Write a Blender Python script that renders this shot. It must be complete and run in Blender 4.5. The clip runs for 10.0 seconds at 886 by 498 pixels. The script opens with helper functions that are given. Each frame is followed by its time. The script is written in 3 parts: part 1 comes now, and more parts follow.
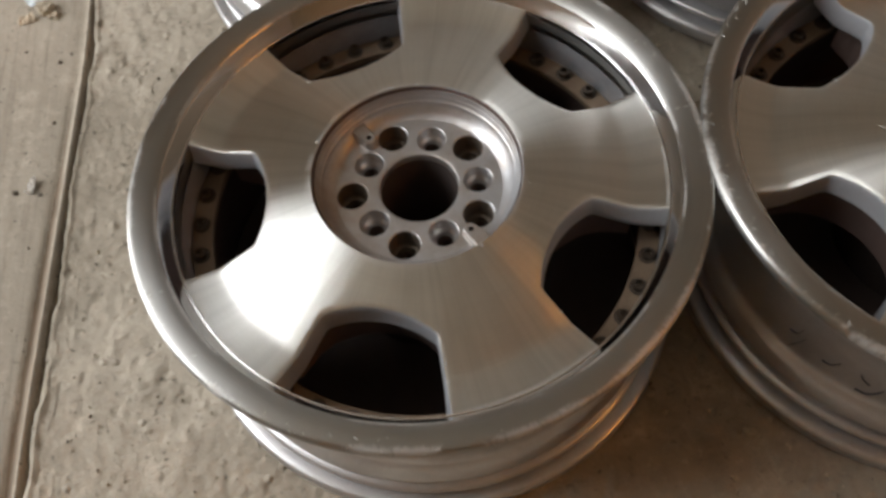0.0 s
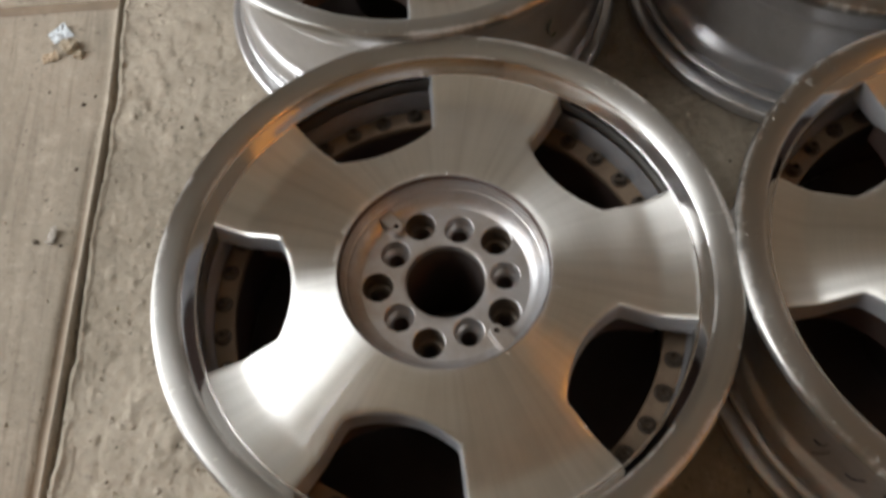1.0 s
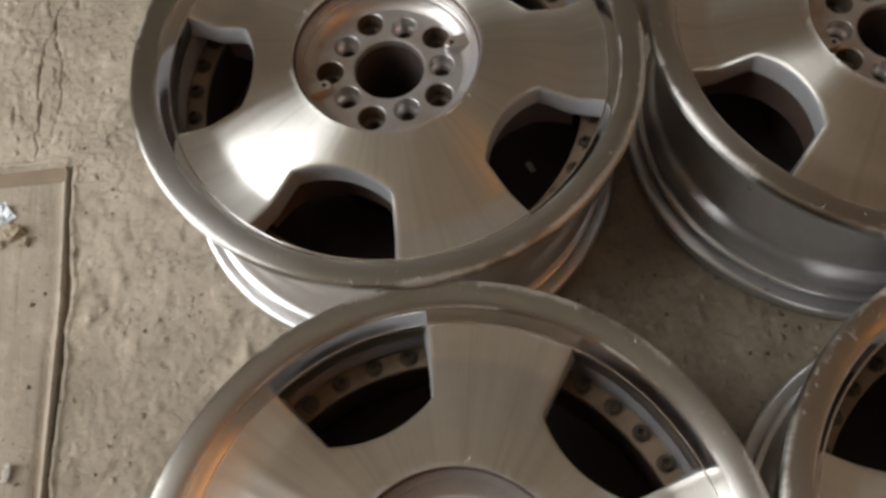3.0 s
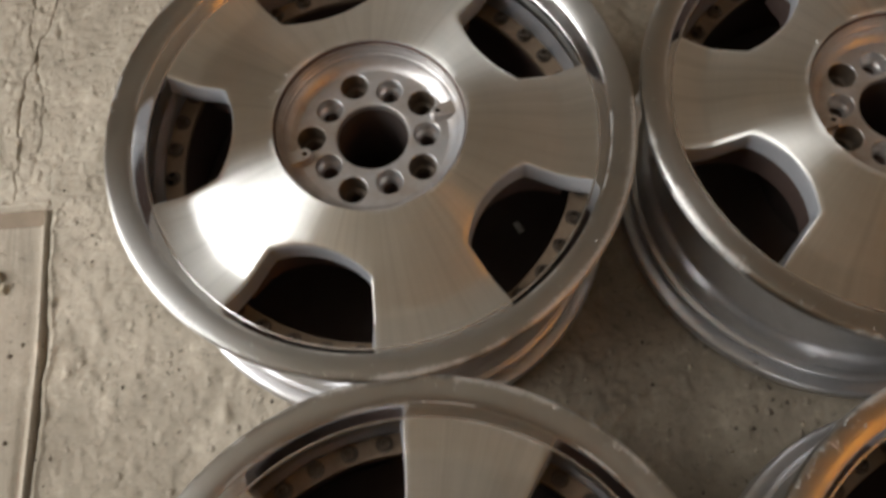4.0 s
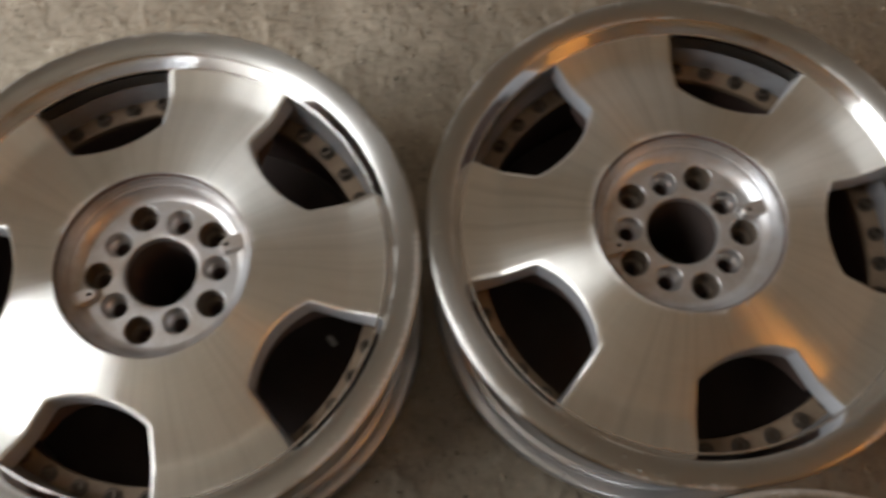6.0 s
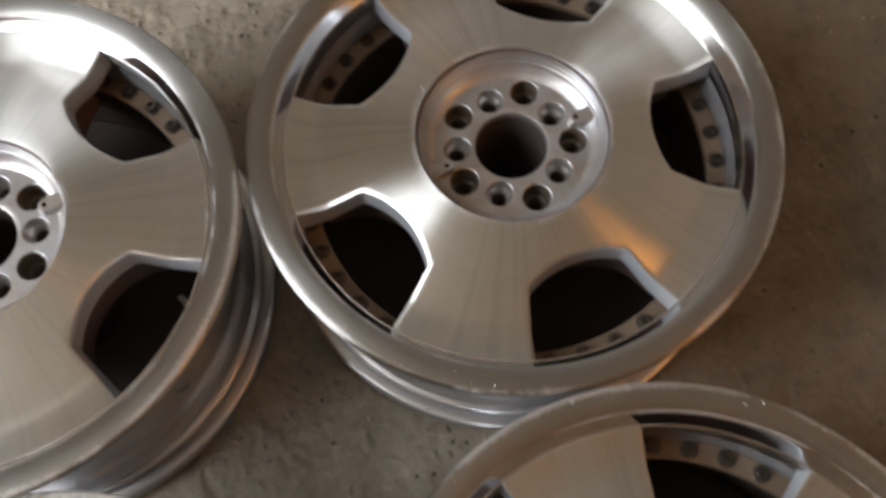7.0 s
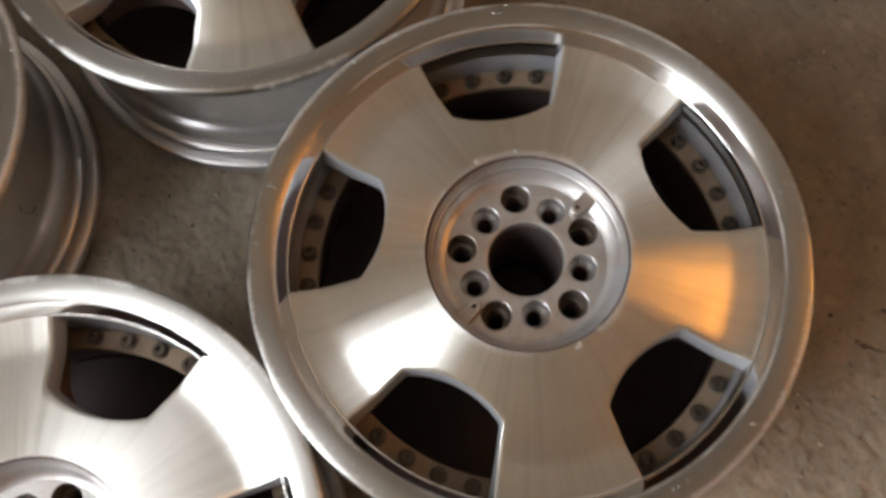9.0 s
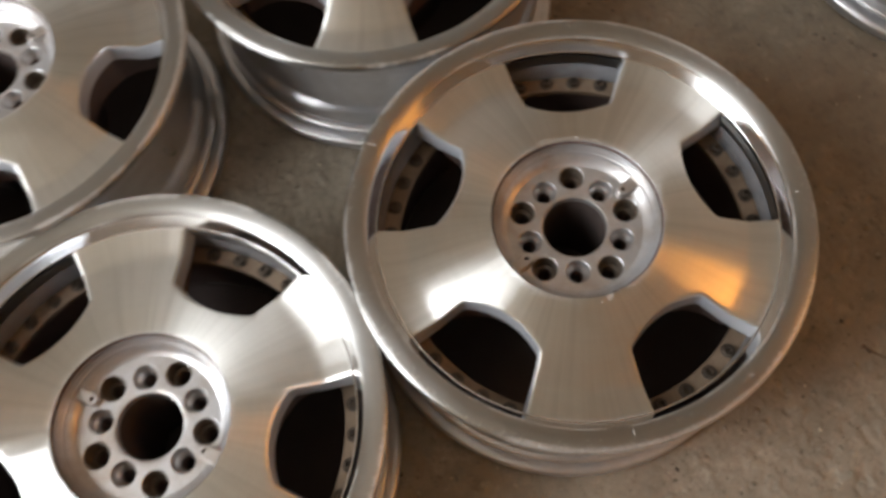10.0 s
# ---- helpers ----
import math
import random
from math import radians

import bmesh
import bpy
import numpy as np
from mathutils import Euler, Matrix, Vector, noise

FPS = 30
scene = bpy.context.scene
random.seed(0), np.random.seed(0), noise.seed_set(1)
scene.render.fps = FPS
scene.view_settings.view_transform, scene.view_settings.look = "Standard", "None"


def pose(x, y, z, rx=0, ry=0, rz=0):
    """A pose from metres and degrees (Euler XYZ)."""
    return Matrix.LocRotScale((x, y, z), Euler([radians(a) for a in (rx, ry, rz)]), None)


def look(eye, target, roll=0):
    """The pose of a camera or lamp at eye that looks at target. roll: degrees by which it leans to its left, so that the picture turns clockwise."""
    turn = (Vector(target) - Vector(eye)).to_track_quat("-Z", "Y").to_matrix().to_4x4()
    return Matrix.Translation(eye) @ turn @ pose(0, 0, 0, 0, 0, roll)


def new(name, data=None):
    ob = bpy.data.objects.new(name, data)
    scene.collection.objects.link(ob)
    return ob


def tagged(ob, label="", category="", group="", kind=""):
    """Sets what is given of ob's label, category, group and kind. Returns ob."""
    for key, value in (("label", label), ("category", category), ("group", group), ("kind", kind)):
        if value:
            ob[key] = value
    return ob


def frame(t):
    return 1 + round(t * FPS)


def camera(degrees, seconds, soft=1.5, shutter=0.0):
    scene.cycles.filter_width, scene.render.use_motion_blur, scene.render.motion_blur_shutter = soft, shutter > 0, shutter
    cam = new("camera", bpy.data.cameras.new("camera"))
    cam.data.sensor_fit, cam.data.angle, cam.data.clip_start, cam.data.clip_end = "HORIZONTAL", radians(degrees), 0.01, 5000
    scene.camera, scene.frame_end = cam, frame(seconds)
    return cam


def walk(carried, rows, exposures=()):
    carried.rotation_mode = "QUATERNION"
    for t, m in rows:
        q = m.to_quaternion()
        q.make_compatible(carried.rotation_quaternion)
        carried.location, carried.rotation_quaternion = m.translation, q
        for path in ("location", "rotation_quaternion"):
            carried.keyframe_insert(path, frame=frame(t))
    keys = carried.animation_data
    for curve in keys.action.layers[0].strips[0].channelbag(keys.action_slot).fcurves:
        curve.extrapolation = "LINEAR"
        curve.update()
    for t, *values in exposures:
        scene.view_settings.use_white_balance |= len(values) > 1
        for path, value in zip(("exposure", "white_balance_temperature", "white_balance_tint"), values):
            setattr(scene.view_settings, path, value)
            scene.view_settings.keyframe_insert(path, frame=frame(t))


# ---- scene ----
cam = camera(53.2, 10.0, soft=3.2, shutter=0.5)
# seconds, place, turn
PATH = [
    (0.0, 0.0103, -0.4106, 0.7932, 28.91, 3.75, -7.11),
    (0.5, 0.0146, -0.3703, 0.8209, 27.28, 4.02, -5.78),
    (1.0, 0.0064, -0.3182, 0.8349, 27.44, 3.06, -4.90),
    (1.5, -0.0002, -0.2282, 0.8449, 26.90, 2.86, -5.84),
    (2.0, -0.0100, -0.1524, 0.8495, 26.16, 2.65, -7.33),
    (2.5, -0.0133, -0.0985, 0.8615, 25.98, 2.30, -8.16),
    (2.7, -0.0037, -0.0777, 0.8633, 25.74, 2.56, -8.29),
    (3.8, 0.0404, 0.0425, 0.8871, 21.68, 1.88, -6.79),
    (4.0, 0.0487, 0.0605, 0.8915, 21.91, 2.21, -6.75),
    (4.5, 0.0639, 0.0929, 0.9050, 22.30, 1.74, -6.00),
    (5.0, 0.0873, 0.1194, 0.9193, 22.44, 1.43, -5.72),
    (5.5, 0.1505, 0.1412, 0.9264, 21.21, 2.39, -5.91),
    (6.0, 0.2187, 0.1648, 0.9354, 20.81, 0.28, -9.14),
    (6.2, 0.2494, 0.1607, 0.9293, 21.08, 0.15, -11.17),
    (7.3, 0.3447, 0.0465, 0.8928, 20.45, 1.43, -17.90),
    (7.5, 0.3392, 0.0235, 0.8961, 19.32, 0.95, -20.88),
    (8.0, 0.3171, -0.0479, 0.8906, 17.82, 0.64, -27.17),
    (8.5, 0.3050, -0.1201, 0.8899, 18.27, 0.84, -33.02),
    (9.0, 0.2862, -0.1787, 0.9126, 17.24, 0.96, -38.07),
    (9.5, 0.2510, -0.2290, 0.9494, 18.93, 1.85, -37.78),
    (10.0, 0.2006, -0.3033, 1.0247, 21.66, 2.64, -30.63),
]
walk(cam, [(t, pose(x, y, z, a, b, c)) for t, x, y, z, a, b, c in PATH], [(0.0, -0.20, 6350, 10), (1.5, -0.28, 6450, 10), (2.5, -0.30, 6600, 10), (4.5, -0.03, 6500, 10), (6.0, 0.0, 6400, 10), (7.5, 0.42, 6050, 10), (9.0, 0.50, 6250, 10), (10.0, 0.52, 6250, 10)])

# ---- light ----
# The room: a wide doorway in the west wall lets the day in, a small high window added in the east wall looks on a
# glowing orange wall, unseen itself.
WEST, EAST, SOUTH, NORTH, TOP = -1.75, 2.7, -3.2, 3.6, 3.6
DOOR_Y0, DOOR_Y1, DOOR_H = -0.22, 1.02, 3.30
WIN_Y0, WIN_Y1, WIN_Z0, WIN_Z1 = -2.25, -0.80, 1.84, 2.92
world = bpy.data.worlds.new("sky")
world.use_nodes = True
scene.world = world
sky = world.node_tree.nodes.new("ShaderNodeTexSky")
sky.sky_type, sky.sun_disc = "NISHITA", False
sky.sun_elevation, sky.sun_rotation = radians(52), radians(10)
world.node_tree.links.new(sky.outputs[0], world.node_tree.nodes["Background"].inputs[0])
world.node_tree.nodes["Background"].inputs[1].default_value = 0.10
sun = new("sun", bpy.data.lights.new("sun", "SUN"))
sun.data.energy, sun.data.angle, sun.data.color = 3.0, radians(0.5), (1.0, 0.95, 0.87)
sun.matrix_world = look((0.9, 5.0, 6.6), (0, 0, 0))
day = new("doorway_daylight", bpy.data.lights.new("doorway_daylight", "AREA"))
day.data.shape, day.data.size, day.data.size_y = "RECTANGLE", DOOR_Y1 - DOOR_Y0 - 0.1, DOOR_H - 0.1
day.data.energy, day.data.color = 109.0, (1.0, 0.997, 0.985)
day.matrix_world = look((WEST + 0.02, (DOOR_Y0 + DOOR_Y1) / 2, DOOR_H / 2), (0, (DOOR_Y0 + DOOR_Y1) / 2, DOOR_H / 2))


# ---- materials ----
def material(name):
    m = bpy.data.materials.new(name)
    m.use_nodes = True
    tree = m.node_tree
    return m, tree, tree.nodes["Principled BSDF"]


def node(tree, kind, **inputs):
    n = tree.nodes.new(kind)
    for key, value in inputs.items():
        n.inputs[key.replace("_", " ")].default_value = value
    return n


def mix(tree, a, b, factor, blend="MIX"):
    n = tree.nodes.new("ShaderNodeMix")
    n.data_type, n.blend_type = "RGBA", blend
    for i, v in ((0, factor), (6, a), (7, b)):
        if hasattr(v, "is_output"):
            tree.links.new(v, n.inputs[i])
        else:
            n.inputs[i].default_value = v if i == 0 else (*v, 1)
    return n.outputs[2]


def ramp(tree, source, a, b, low=0.0, high=1.0):
    n = tree.nodes.new("ShaderNodeMapRange")
    tree.links.new(source, n.inputs[0])
    for i, v in zip((1, 2, 3, 4), (a, b, low, high)):
        n.inputs[i].default_value = v
    return n.outputs[0]


def mathn(tree, op, a, b=None):
    n = tree.nodes.new("ShaderNodeMath")
    n.operation = op
    for i, v in ((0, a), (1, b)):
        if v is None:
            continue
        if hasattr(v, "is_output"):
            tree.links.new(v, n.inputs[i])
        else:
            n.inputs[i].default_value = v
    return n.outputs[0]


def noise_of(tree, vector, scale, detail=4.0, rough=0.55):
    n = node(tree, "ShaderNodeTexNoise", Scale=scale, Detail=detail, Roughness=rough)
    tree.links.new(vector, n.inputs["Vector"])
    return n.outputs[0]


def combine(tree, x, y, z):
    n = tree.nodes.new("ShaderNodeCombineXYZ")
    for i, v in enumerate((x, y, z)):
        if hasattr(v, "is_output"):
            tree.links.new(v, n.inputs[i])
        else:
            n.inputs[i].default_value = v
    return n.outputs[0]


def polar(tree):
    """Object place, distance from the wheel's axis, angle round it."""
    place = tree.nodes.new("ShaderNodeTexCoord").outputs["Object"]
    parts = tree.nodes.new("ShaderNodeSeparateXYZ")
    tree.links.new(place, parts.inputs[0])
    x, y, z = parts.outputs
    r = mathn(tree, "SQRT", mathn(tree, "ADD", mathn(tree, "MULTIPLY", x, x), mathn(tree, "MULTIPLY", y, y)))
    return place, x, y, z, r, mathn(tree, "ARCTAN2", y, x)


def bump(tree, bsdf, height, strength, distance):
    n = node(tree, "ShaderNodeBump", Strength=strength, Distance=distance)
    tree.links.new(height, n.inputs["Height"])
    tree.links.new(n.outputs[0], bsdf.inputs["Normal"])


def own_random(tree):
    return tree.nodes.new("ShaderNodeObjectInfo").outputs["Random"]


def turned_metal(name, colour, rough, aniso, grooves, haze, wear_r=None, relief=1.5, streaky=0.03, spotted=0.0, sway=0.0, white=0.5):
    """Lathe-turned aluminium: fine rings, a highlight that spreads along the radius, hazy spots and feathery lacquer wear."""
    m, tree, bsdf = material(name)
    place, x, y, z, r, angle = polar(tree)
    shifted = tree.nodes.new("ShaderNodeVectorMath")
    shifted.operation = "ADD"
    tree.links.new(place, shifted.inputs[0])
    tree.links.new(combine(tree, own_random(tree), 0.0, mathn(tree, "MULTIPLY", own_random(tree), 7.0)), shifted.inputs[1])
    free = shifted.outputs[0]
    rings = noise_of(tree, combine(tree, mathn(tree, "MULTIPLY", r, 900.0), mathn(tree, "MULTIPLY", angle, 0.6), z), 1.0, 3.0, 0.6)
    chatter = noise_of(tree, combine(tree, mathn(tree, "MULTIPLY", angle, 34.0), mathn(tree, "MULTIPLY", r, 5.0), own_random(tree)), 1.0, 4.0, 0.65)
    clouds = noise_of(tree, free, 9.0, 5.0, 0.6)
    fine = noise_of(tree, free, 60.0, 4.0, 0.6)
    spots = ramp(tree, fine, 0.60, 0.75)
    dull = mathn(tree, "MULTIPLY", ramp(tree, clouds, 0.35, 0.75), haze)
    bsdf.inputs["Metallic"].default_value = 1.0
    tone = mix(tree, colour, [c * 0.92 for c in colour], ramp(tree, clouds, 0.3, 0.75))
    tone = mix(tree, tone, [c * (0.92 if grooves else 1.0) for c in colour], ramp(tree, rings, 0.35, 0.7))
    # finer dark streaks in the colour imitate the broken radial sheen
    tone = mix(tree, tone, [c * 0.45 for c in colour], mathn(tree, "MULTIPLY", ramp(tree, chatter, 0.38, 0.68), streaky))
    rays = noise_of(tree, combine(tree, mathn(tree, "MULTIPLY", angle, 17.0), mathn(tree, "MULTIPLY", r, 2.0), mathn(tree, "MULTIPLY", own_random(tree), 31.0)), 1.0, 3.0, 0.55)
    if sway:
        # the sheen's sunburst is put into the colour as duller rays from hub to rim
        tone = mix(tree, tone, [c * 0.70 for c in colour], ramp(tree, rays, 0.50, 0.68, 0.0, 0.40))
    mottle = noise_of(tree, free, 34.0, 6.0, 0.68)
    tone = mix(tree, tone, (colour[0] * 0.74, colour[1] * 0.70, colour[2] * 0.64), ramp(tree, mottle, 0.50, 0.68, 0.0, 0.14))
    dull = mathn(tree, "ADD", dull, ramp(tree, mottle, 0.45, 0.7, 0.0, 0.06))
    wear = mathn(tree, "MULTIPLY", spots, spotted)
    if wear_r:
        skew = mathn(tree, "MULTIPLY", mathn(tree, "SUBTRACT", noise_of(tree, free, 26.0, 2.0), 0.5), 14.0)
        streak = noise_of(tree, combine(tree, mathn(tree, "ADD", mathn(tree, "MULTIPLY", angle, 105.0), skew), mathn(tree, "ADD", mathn(tree, "MULTIPLY", r, 130.0), skew), own_random(tree)), 1.0, 3.0, 0.75)
        for at, wide in wear_r:
            near = ramp(tree, mathn(tree, "ABSOLUTE", mathn(tree, "SUBTRACT", r, at)), 0.0, wide, 1.0, 0.0)
            patchy = ramp(tree, noise_of(tree, combine(tree, mathn(tree, "MULTIPLY", angle, 2.6), mathn(tree, "MULTIPLY", own_random(tree), 9.0), at * 70), 1.0, 3.0, 0.6), 0.30, 0.56)
            near = mathn(tree, "MULTIPLY", near, patchy)
            wear = mathn(tree, "MAXIMUM", wear, ramp(tree, mathn(tree, "MULTIPLY", near, streak), 0.29, 0.42))
    tone = mix(tree, tone, (0.92, 0.90, 0.87), mathn(tree, "MULTIPLY", wear, white))
    tree.links.new(ramp(tree, wear, 0.1, 1.0, 1.0, 1.0 - white), bsdf.inputs["Metallic"])
    tree.links.new(tone, bsdf.inputs["Base Color"])
    roughness = mathn(tree, "ADD", mathn(tree, "ADD", mathn(tree, "MULTIPLY", rings, 0.10 if grooves else 0.0), rough - 0.05), dull)
    roughness = mathn(tree, "ADD", roughness, mathn(tree, "MULTIPLY", wear, 0.22))
    tree.links.new(roughness, bsdf.inputs["Roughness"])
    bsdf.inputs["Anisotropic"].default_value = aniso
    norm = tree.nodes.new("ShaderNodeVectorMath")
    norm.operation = "NORMALIZE"
    turn = tree.nodes.new("ShaderNodeVectorTransform")
    turn.vector_type, turn.convert_from, turn.convert_to = "VECTOR", "OBJECT", "WORLD"
    tree.links.new(combine(tree, x, y, 0.0), norm.inputs[0])
    tree.links.new(norm.outputs[0], turn.inputs[0])
    tree.links.new(turn.outputs[0], bsdf.inputs["Tangent"])
    relief_of = mathn(tree, "ADD", rings, mathn(tree, "MULTIPLY", wear, relief))
    relief_of = mathn(tree, "ADD", relief_of, mathn(tree, "MULTIPLY", chatter, 14.0 * relief))
    bump(tree, bsdf, relief_of, grooves, 0.0004)
    if sway:
        # tool chatter and hand polishing: slow waves round the axis that break the sheen into rays
        across = tree.nodes.new("ShaderNodeVectorMath")
        across.operation = "CROSS_PRODUCT"
        tree.links.new(turn.outputs[0], across.inputs[0])
        across.inputs[1].default_value = (0, 0, 1)
        waves = mathn(tree, "ADD", mathn(tree, "SUBTRACT", rays, 0.5), mathn(tree, "MULTIPLY", mathn(tree, "SUBTRACT", chatter, 0.5), 0.25))
        swayed = tree.nodes.new("ShaderNodeVectorMath")
        swayed.operation = "MULTIPLY_ADD"
        tree.links.new(across.outputs[0], swayed.inputs[0])
        tree.links.new(combine(tree, *(mathn(tree, "MULTIPLY", waves, sway),) * 3), swayed.inputs[1])
        tree.links.new(bsdf.inputs["Normal"].links[0].from_socket, swayed.inputs[2])
        unit = tree.nodes.new("ShaderNodeVectorMath")
        unit.operation = "NORMALIZE"
        tree.links.new(swayed.outputs[0], unit.inputs[0])
        tree.links.new(unit.outputs[0], bsdf.inputs["Normal"])
    return m


def painted_silver(name, colour, rough, metal, dirt, dirt_colour=(0.10, 0.075, 0.05)):
    m, tree, bsdf = material(name)
    place = tree.nodes.new("ShaderNodeTexCoord").outputs["Object"]
    grain = noise_of(tree, place, 900.0, 2.0)
    clouds = noise_of(tree, place, 14.0, 6.0, 0.65)
    tone = mix(tree, colour, [c * 0.8 for c in colour], ramp(tree, grain, 0.3, 0.7))
    tone = mix(tree, tone, dirt_colour, mathn(tree, "MULTIPLY", ramp(tree, clouds, 0.42, 0.72), dirt))
    tree.links.new(tone, bsdf.inputs["Base Color"])
    bsdf.inputs["Metallic"].default_value = metal
    tree.links.new(ramp(tree, clouds, 0.3, 0.8, rough - 0.03, rough + 0.05), bsdf.inputs["Roughness"])
    bump(tree, bsdf, grain, 0.12, 0.0003)
    return m


def concrete(name, light, dark, strokes):
    m, tree, bsdf = material(name)
    place = tree.nodes.new("ShaderNodeTexCoord").outputs["Object"]
    large = noise_of(tree, place, 3.0, 6.0, 0.62)
    middle = noise_of(tree, place, 17.0, 8.0, 0.72)
    small = noise_of(tree, place, 95.0, 5.0, 0.7)
    grit = noise_of(tree, place, 420.0, 3.0, 0.7)
    tone = mix(tree, light, dark, ramp(tree, large, 0.42, 0.64, 0.0, 0.7))
    tone = mix(tree, tone, dark, ramp(tree, middle, 0.50, 0.68, 0.0, 0.6))
    tone = mix(tree, tone, [c * 1.25 for c in light], ramp(tree, middle, 0.46, 0.34, 0.0, 0.75))
    tone = mix(tree, tone, [c * 0.35 for c in dark], ramp(tree, small, 0.60, 0.72, 0.0, 0.8))
    tone = mix(tree, tone, [c * 1.35 for c in light], ramp(tree, small, 0.40, 0.30, 0.0, 0.6))
    tone = mix(tree, tone, [c * 0.6 for c in dark], ramp(tree, grit, 0.56, 0.70, 0.0, 0.35))
    parts = tree.nodes.new("ShaderNodeSeparateXYZ")
    tree.links.new(place, parts.inputs[0])
    if strokes:
        drag = noise_of(tree, combine(tree, mathn(tree, "MULTIPLY", parts.outputs[0], 90.0), mathn(tree, "MULTIPLY", parts.outputs[1], 5.0), 0.0), 1.0, 4.0, 0.6)
        tone = mix(tree, tone, [c * 0.66 for c in dark], ramp(tree, drag, 0.52, 0.74, 0.0, 0.7))
        tone = mix(tree, tone, [c * 1.25 for c in light], ramp(tree, drag, 0.42, 0.26, 0.0, 0.55))
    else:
        # light falling off away from the door, put into the colour as ragged brown
        falloff = mathn(tree, "ADD", mathn(tree, "ADD", parts.outputs[0], mathn(tree, "MULTIPLY", mathn(tree, "MINIMUM", parts.outputs[1], 0.15), 0.6)), mathn(tree, "MULTIPLY", mathn(tree, "SUBTRACT", noise_of(tree, place, 2.2, 6.0, 0.65), 0.5), 1.1))
        falloff_brown = mix(tree, (0.140, 0.109, 0.073), (0.088, 0.067, 0.045), ramp(tree, middle, 0.50, 0.64, 0.0, 0.8))
        falloff_brown = mix(tree, falloff_brown, (0.205, 0.165, 0.115), ramp(tree, middle, 0.44, 0.32, 0.0, 0.7))
        falloff_brown = mix(tree, falloff_brown, (0.055, 0.042, 0.030), ramp(tree, small, 0.60, 0.72, 0.0, 0.6))
        tone = mix(tree, tone, falloff_brown, ramp(tree, falloff, -0.35, 0.80, 0.0, 0.80))
    pit = ramp(tree, noise_of(tree, place, 110.0, 2.0, 0.5), 0.70, 0.76)
    tone = mix(tree, tone, [c * 0.22 for c in dark], mathn(tree, "MULTIPLY", pit, 0.6))
    tree.links.new(tone, bsdf.inputs["Base Color"])
    bsdf.inputs["Roughness"].default_value = 0.88
    bsdf.inputs["Specular IOR Level"].default_value = 0.25
    height = mathn(tree, "ADD", mathn(tree, "MULTIPLY", small, 0.8), mathn(tree, "MULTIPLY", grit, 0.3))
    if not strokes:
        height = mathn(tree, "ADD", height, mathn(tree, "MULTIPLY", middle, 2.2))
    cells = node(tree, "ShaderNodeTexVoronoi", Scale=75.0)
    tree.links.new(place, cells.inputs["Vector"])
    pick = tree.nodes.new("ShaderNodeSeparateColor")
    tree.links.new(cells.outputs["Color"], pick.inputs[0])
    lumps = mathn(tree, "MULTIPLY", ramp(tree, cells.outputs["Distance"], 0.10, 0.34, 1.0, 0.0), ramp(tree, pick.outputs[0], 0.72, 0.95))
    height = mathn(tree, "ADD", height, mathn(tree, "MULTIPLY", lumps, 1.1 if not strokes else 0.2))
    height = mathn(tree, "SUBTRACT", height, mathn(tree, "MULTIPLY", pit, 0.7))
    bump(tree, bsdf, height, 0.7 if not strokes else 0.5, 0.0040)
    return m


def plain(name, colour, rough=0.8, metal=0.0, spread=0.25, scale=12.0):
    m, tree, bsdf = material(name)
    place = tree.nodes.new("ShaderNodeTexCoord").outputs["Object"]
    clouds = noise_of(tree, place, scale, 6.0, 0.6)
    tree.links.new(mix(tree, colour, [c * (1 - spread) for c in colour], ramp(tree, clouds, 0.35, 0.7)), bsdf.inputs["Base Color"])
    tree.links.new(ramp(tree, clouds, 0.3, 0.7, rough - 0.05, min(1.0, rough + 0.08)), bsdf.inputs["Roughness"])
    bsdf.inputs["Metallic"].default_value = metal
    bump(tree, bsdf, noise_of(tree, place, scale * 12, 3.0), 0.2, 0.001)
    return m


FACE = turned_metal("turned_aluminium", (0.705, 0.70, 0.665), 0.30, 0.96, 0.02, 0.03, ((0.0875, 0.012), (0.2040, 0.0035)), 0.25, 0.12, 0.02, 0.10, 0.18)
LIP = turned_metal("polished_lip", (0.375, 0.37, 0.35), 0.34, 0.80, 0.0, 0.06, ((0.2355, 0.011), (0.2150, 0.003)), 0.0, 0.0, 0.0, 0.0, 0.28)
BRIGHT_WALL = turned_metal("bright_turned_wall", (0.70, 0.69, 0.68), 0.14, 0.3, 0.0, 0.03, None, 0.0, 0.0, 0.0, 0.0, 0.3)
SILVER = painted_silver("silver_paint", (0.64, 0.66, 0.69), 0.33, 0.6, 0.08)
HUB_SILVER = painted_silver("hub_silver_paint", (0.55, 0.555, 0.565), 0.38, 0.8, 0.75, (0.27, 0.185, 0.10))
BARREL = painted_silver("barrel_silver_paint", (0.66, 0.66, 0.665), 0.30, 0.84, 0.25)
WELL = painted_silver("dusty_well_paint", (0.38, 0.385, 0.40), 0.38, 0.4, 0.5)
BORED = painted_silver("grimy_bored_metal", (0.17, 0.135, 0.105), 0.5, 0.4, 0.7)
# brake dust and the shade of insides and deep holes share this dark colour
INNER = painted_silver("dusty_shade_metal", (0.115, 0.075, 0.062), 0.8, 0.0, 0.8, (0.075, 0.048, 0.040))
# shade in the bore and behind the windows, put into the metal's colour
DEEP = painted_silver("shade_dark_hub_metal", (0.062, 0.044, 0.038), 0.8, 0.0, 0.8, (0.042, 0.030, 0.025))
RING = painted_silver("grimy_clamp_ring", (0.24, 0.175, 0.118), 0.6, 0.2, 0.9, (0.11, 0.072, 0.046))
BOLT = painted_silver("grimy_bolt_steel", (0.10, 0.08, 0.062), 0.42, 0.70, 0.8, (0.040, 0.027, 0.018))
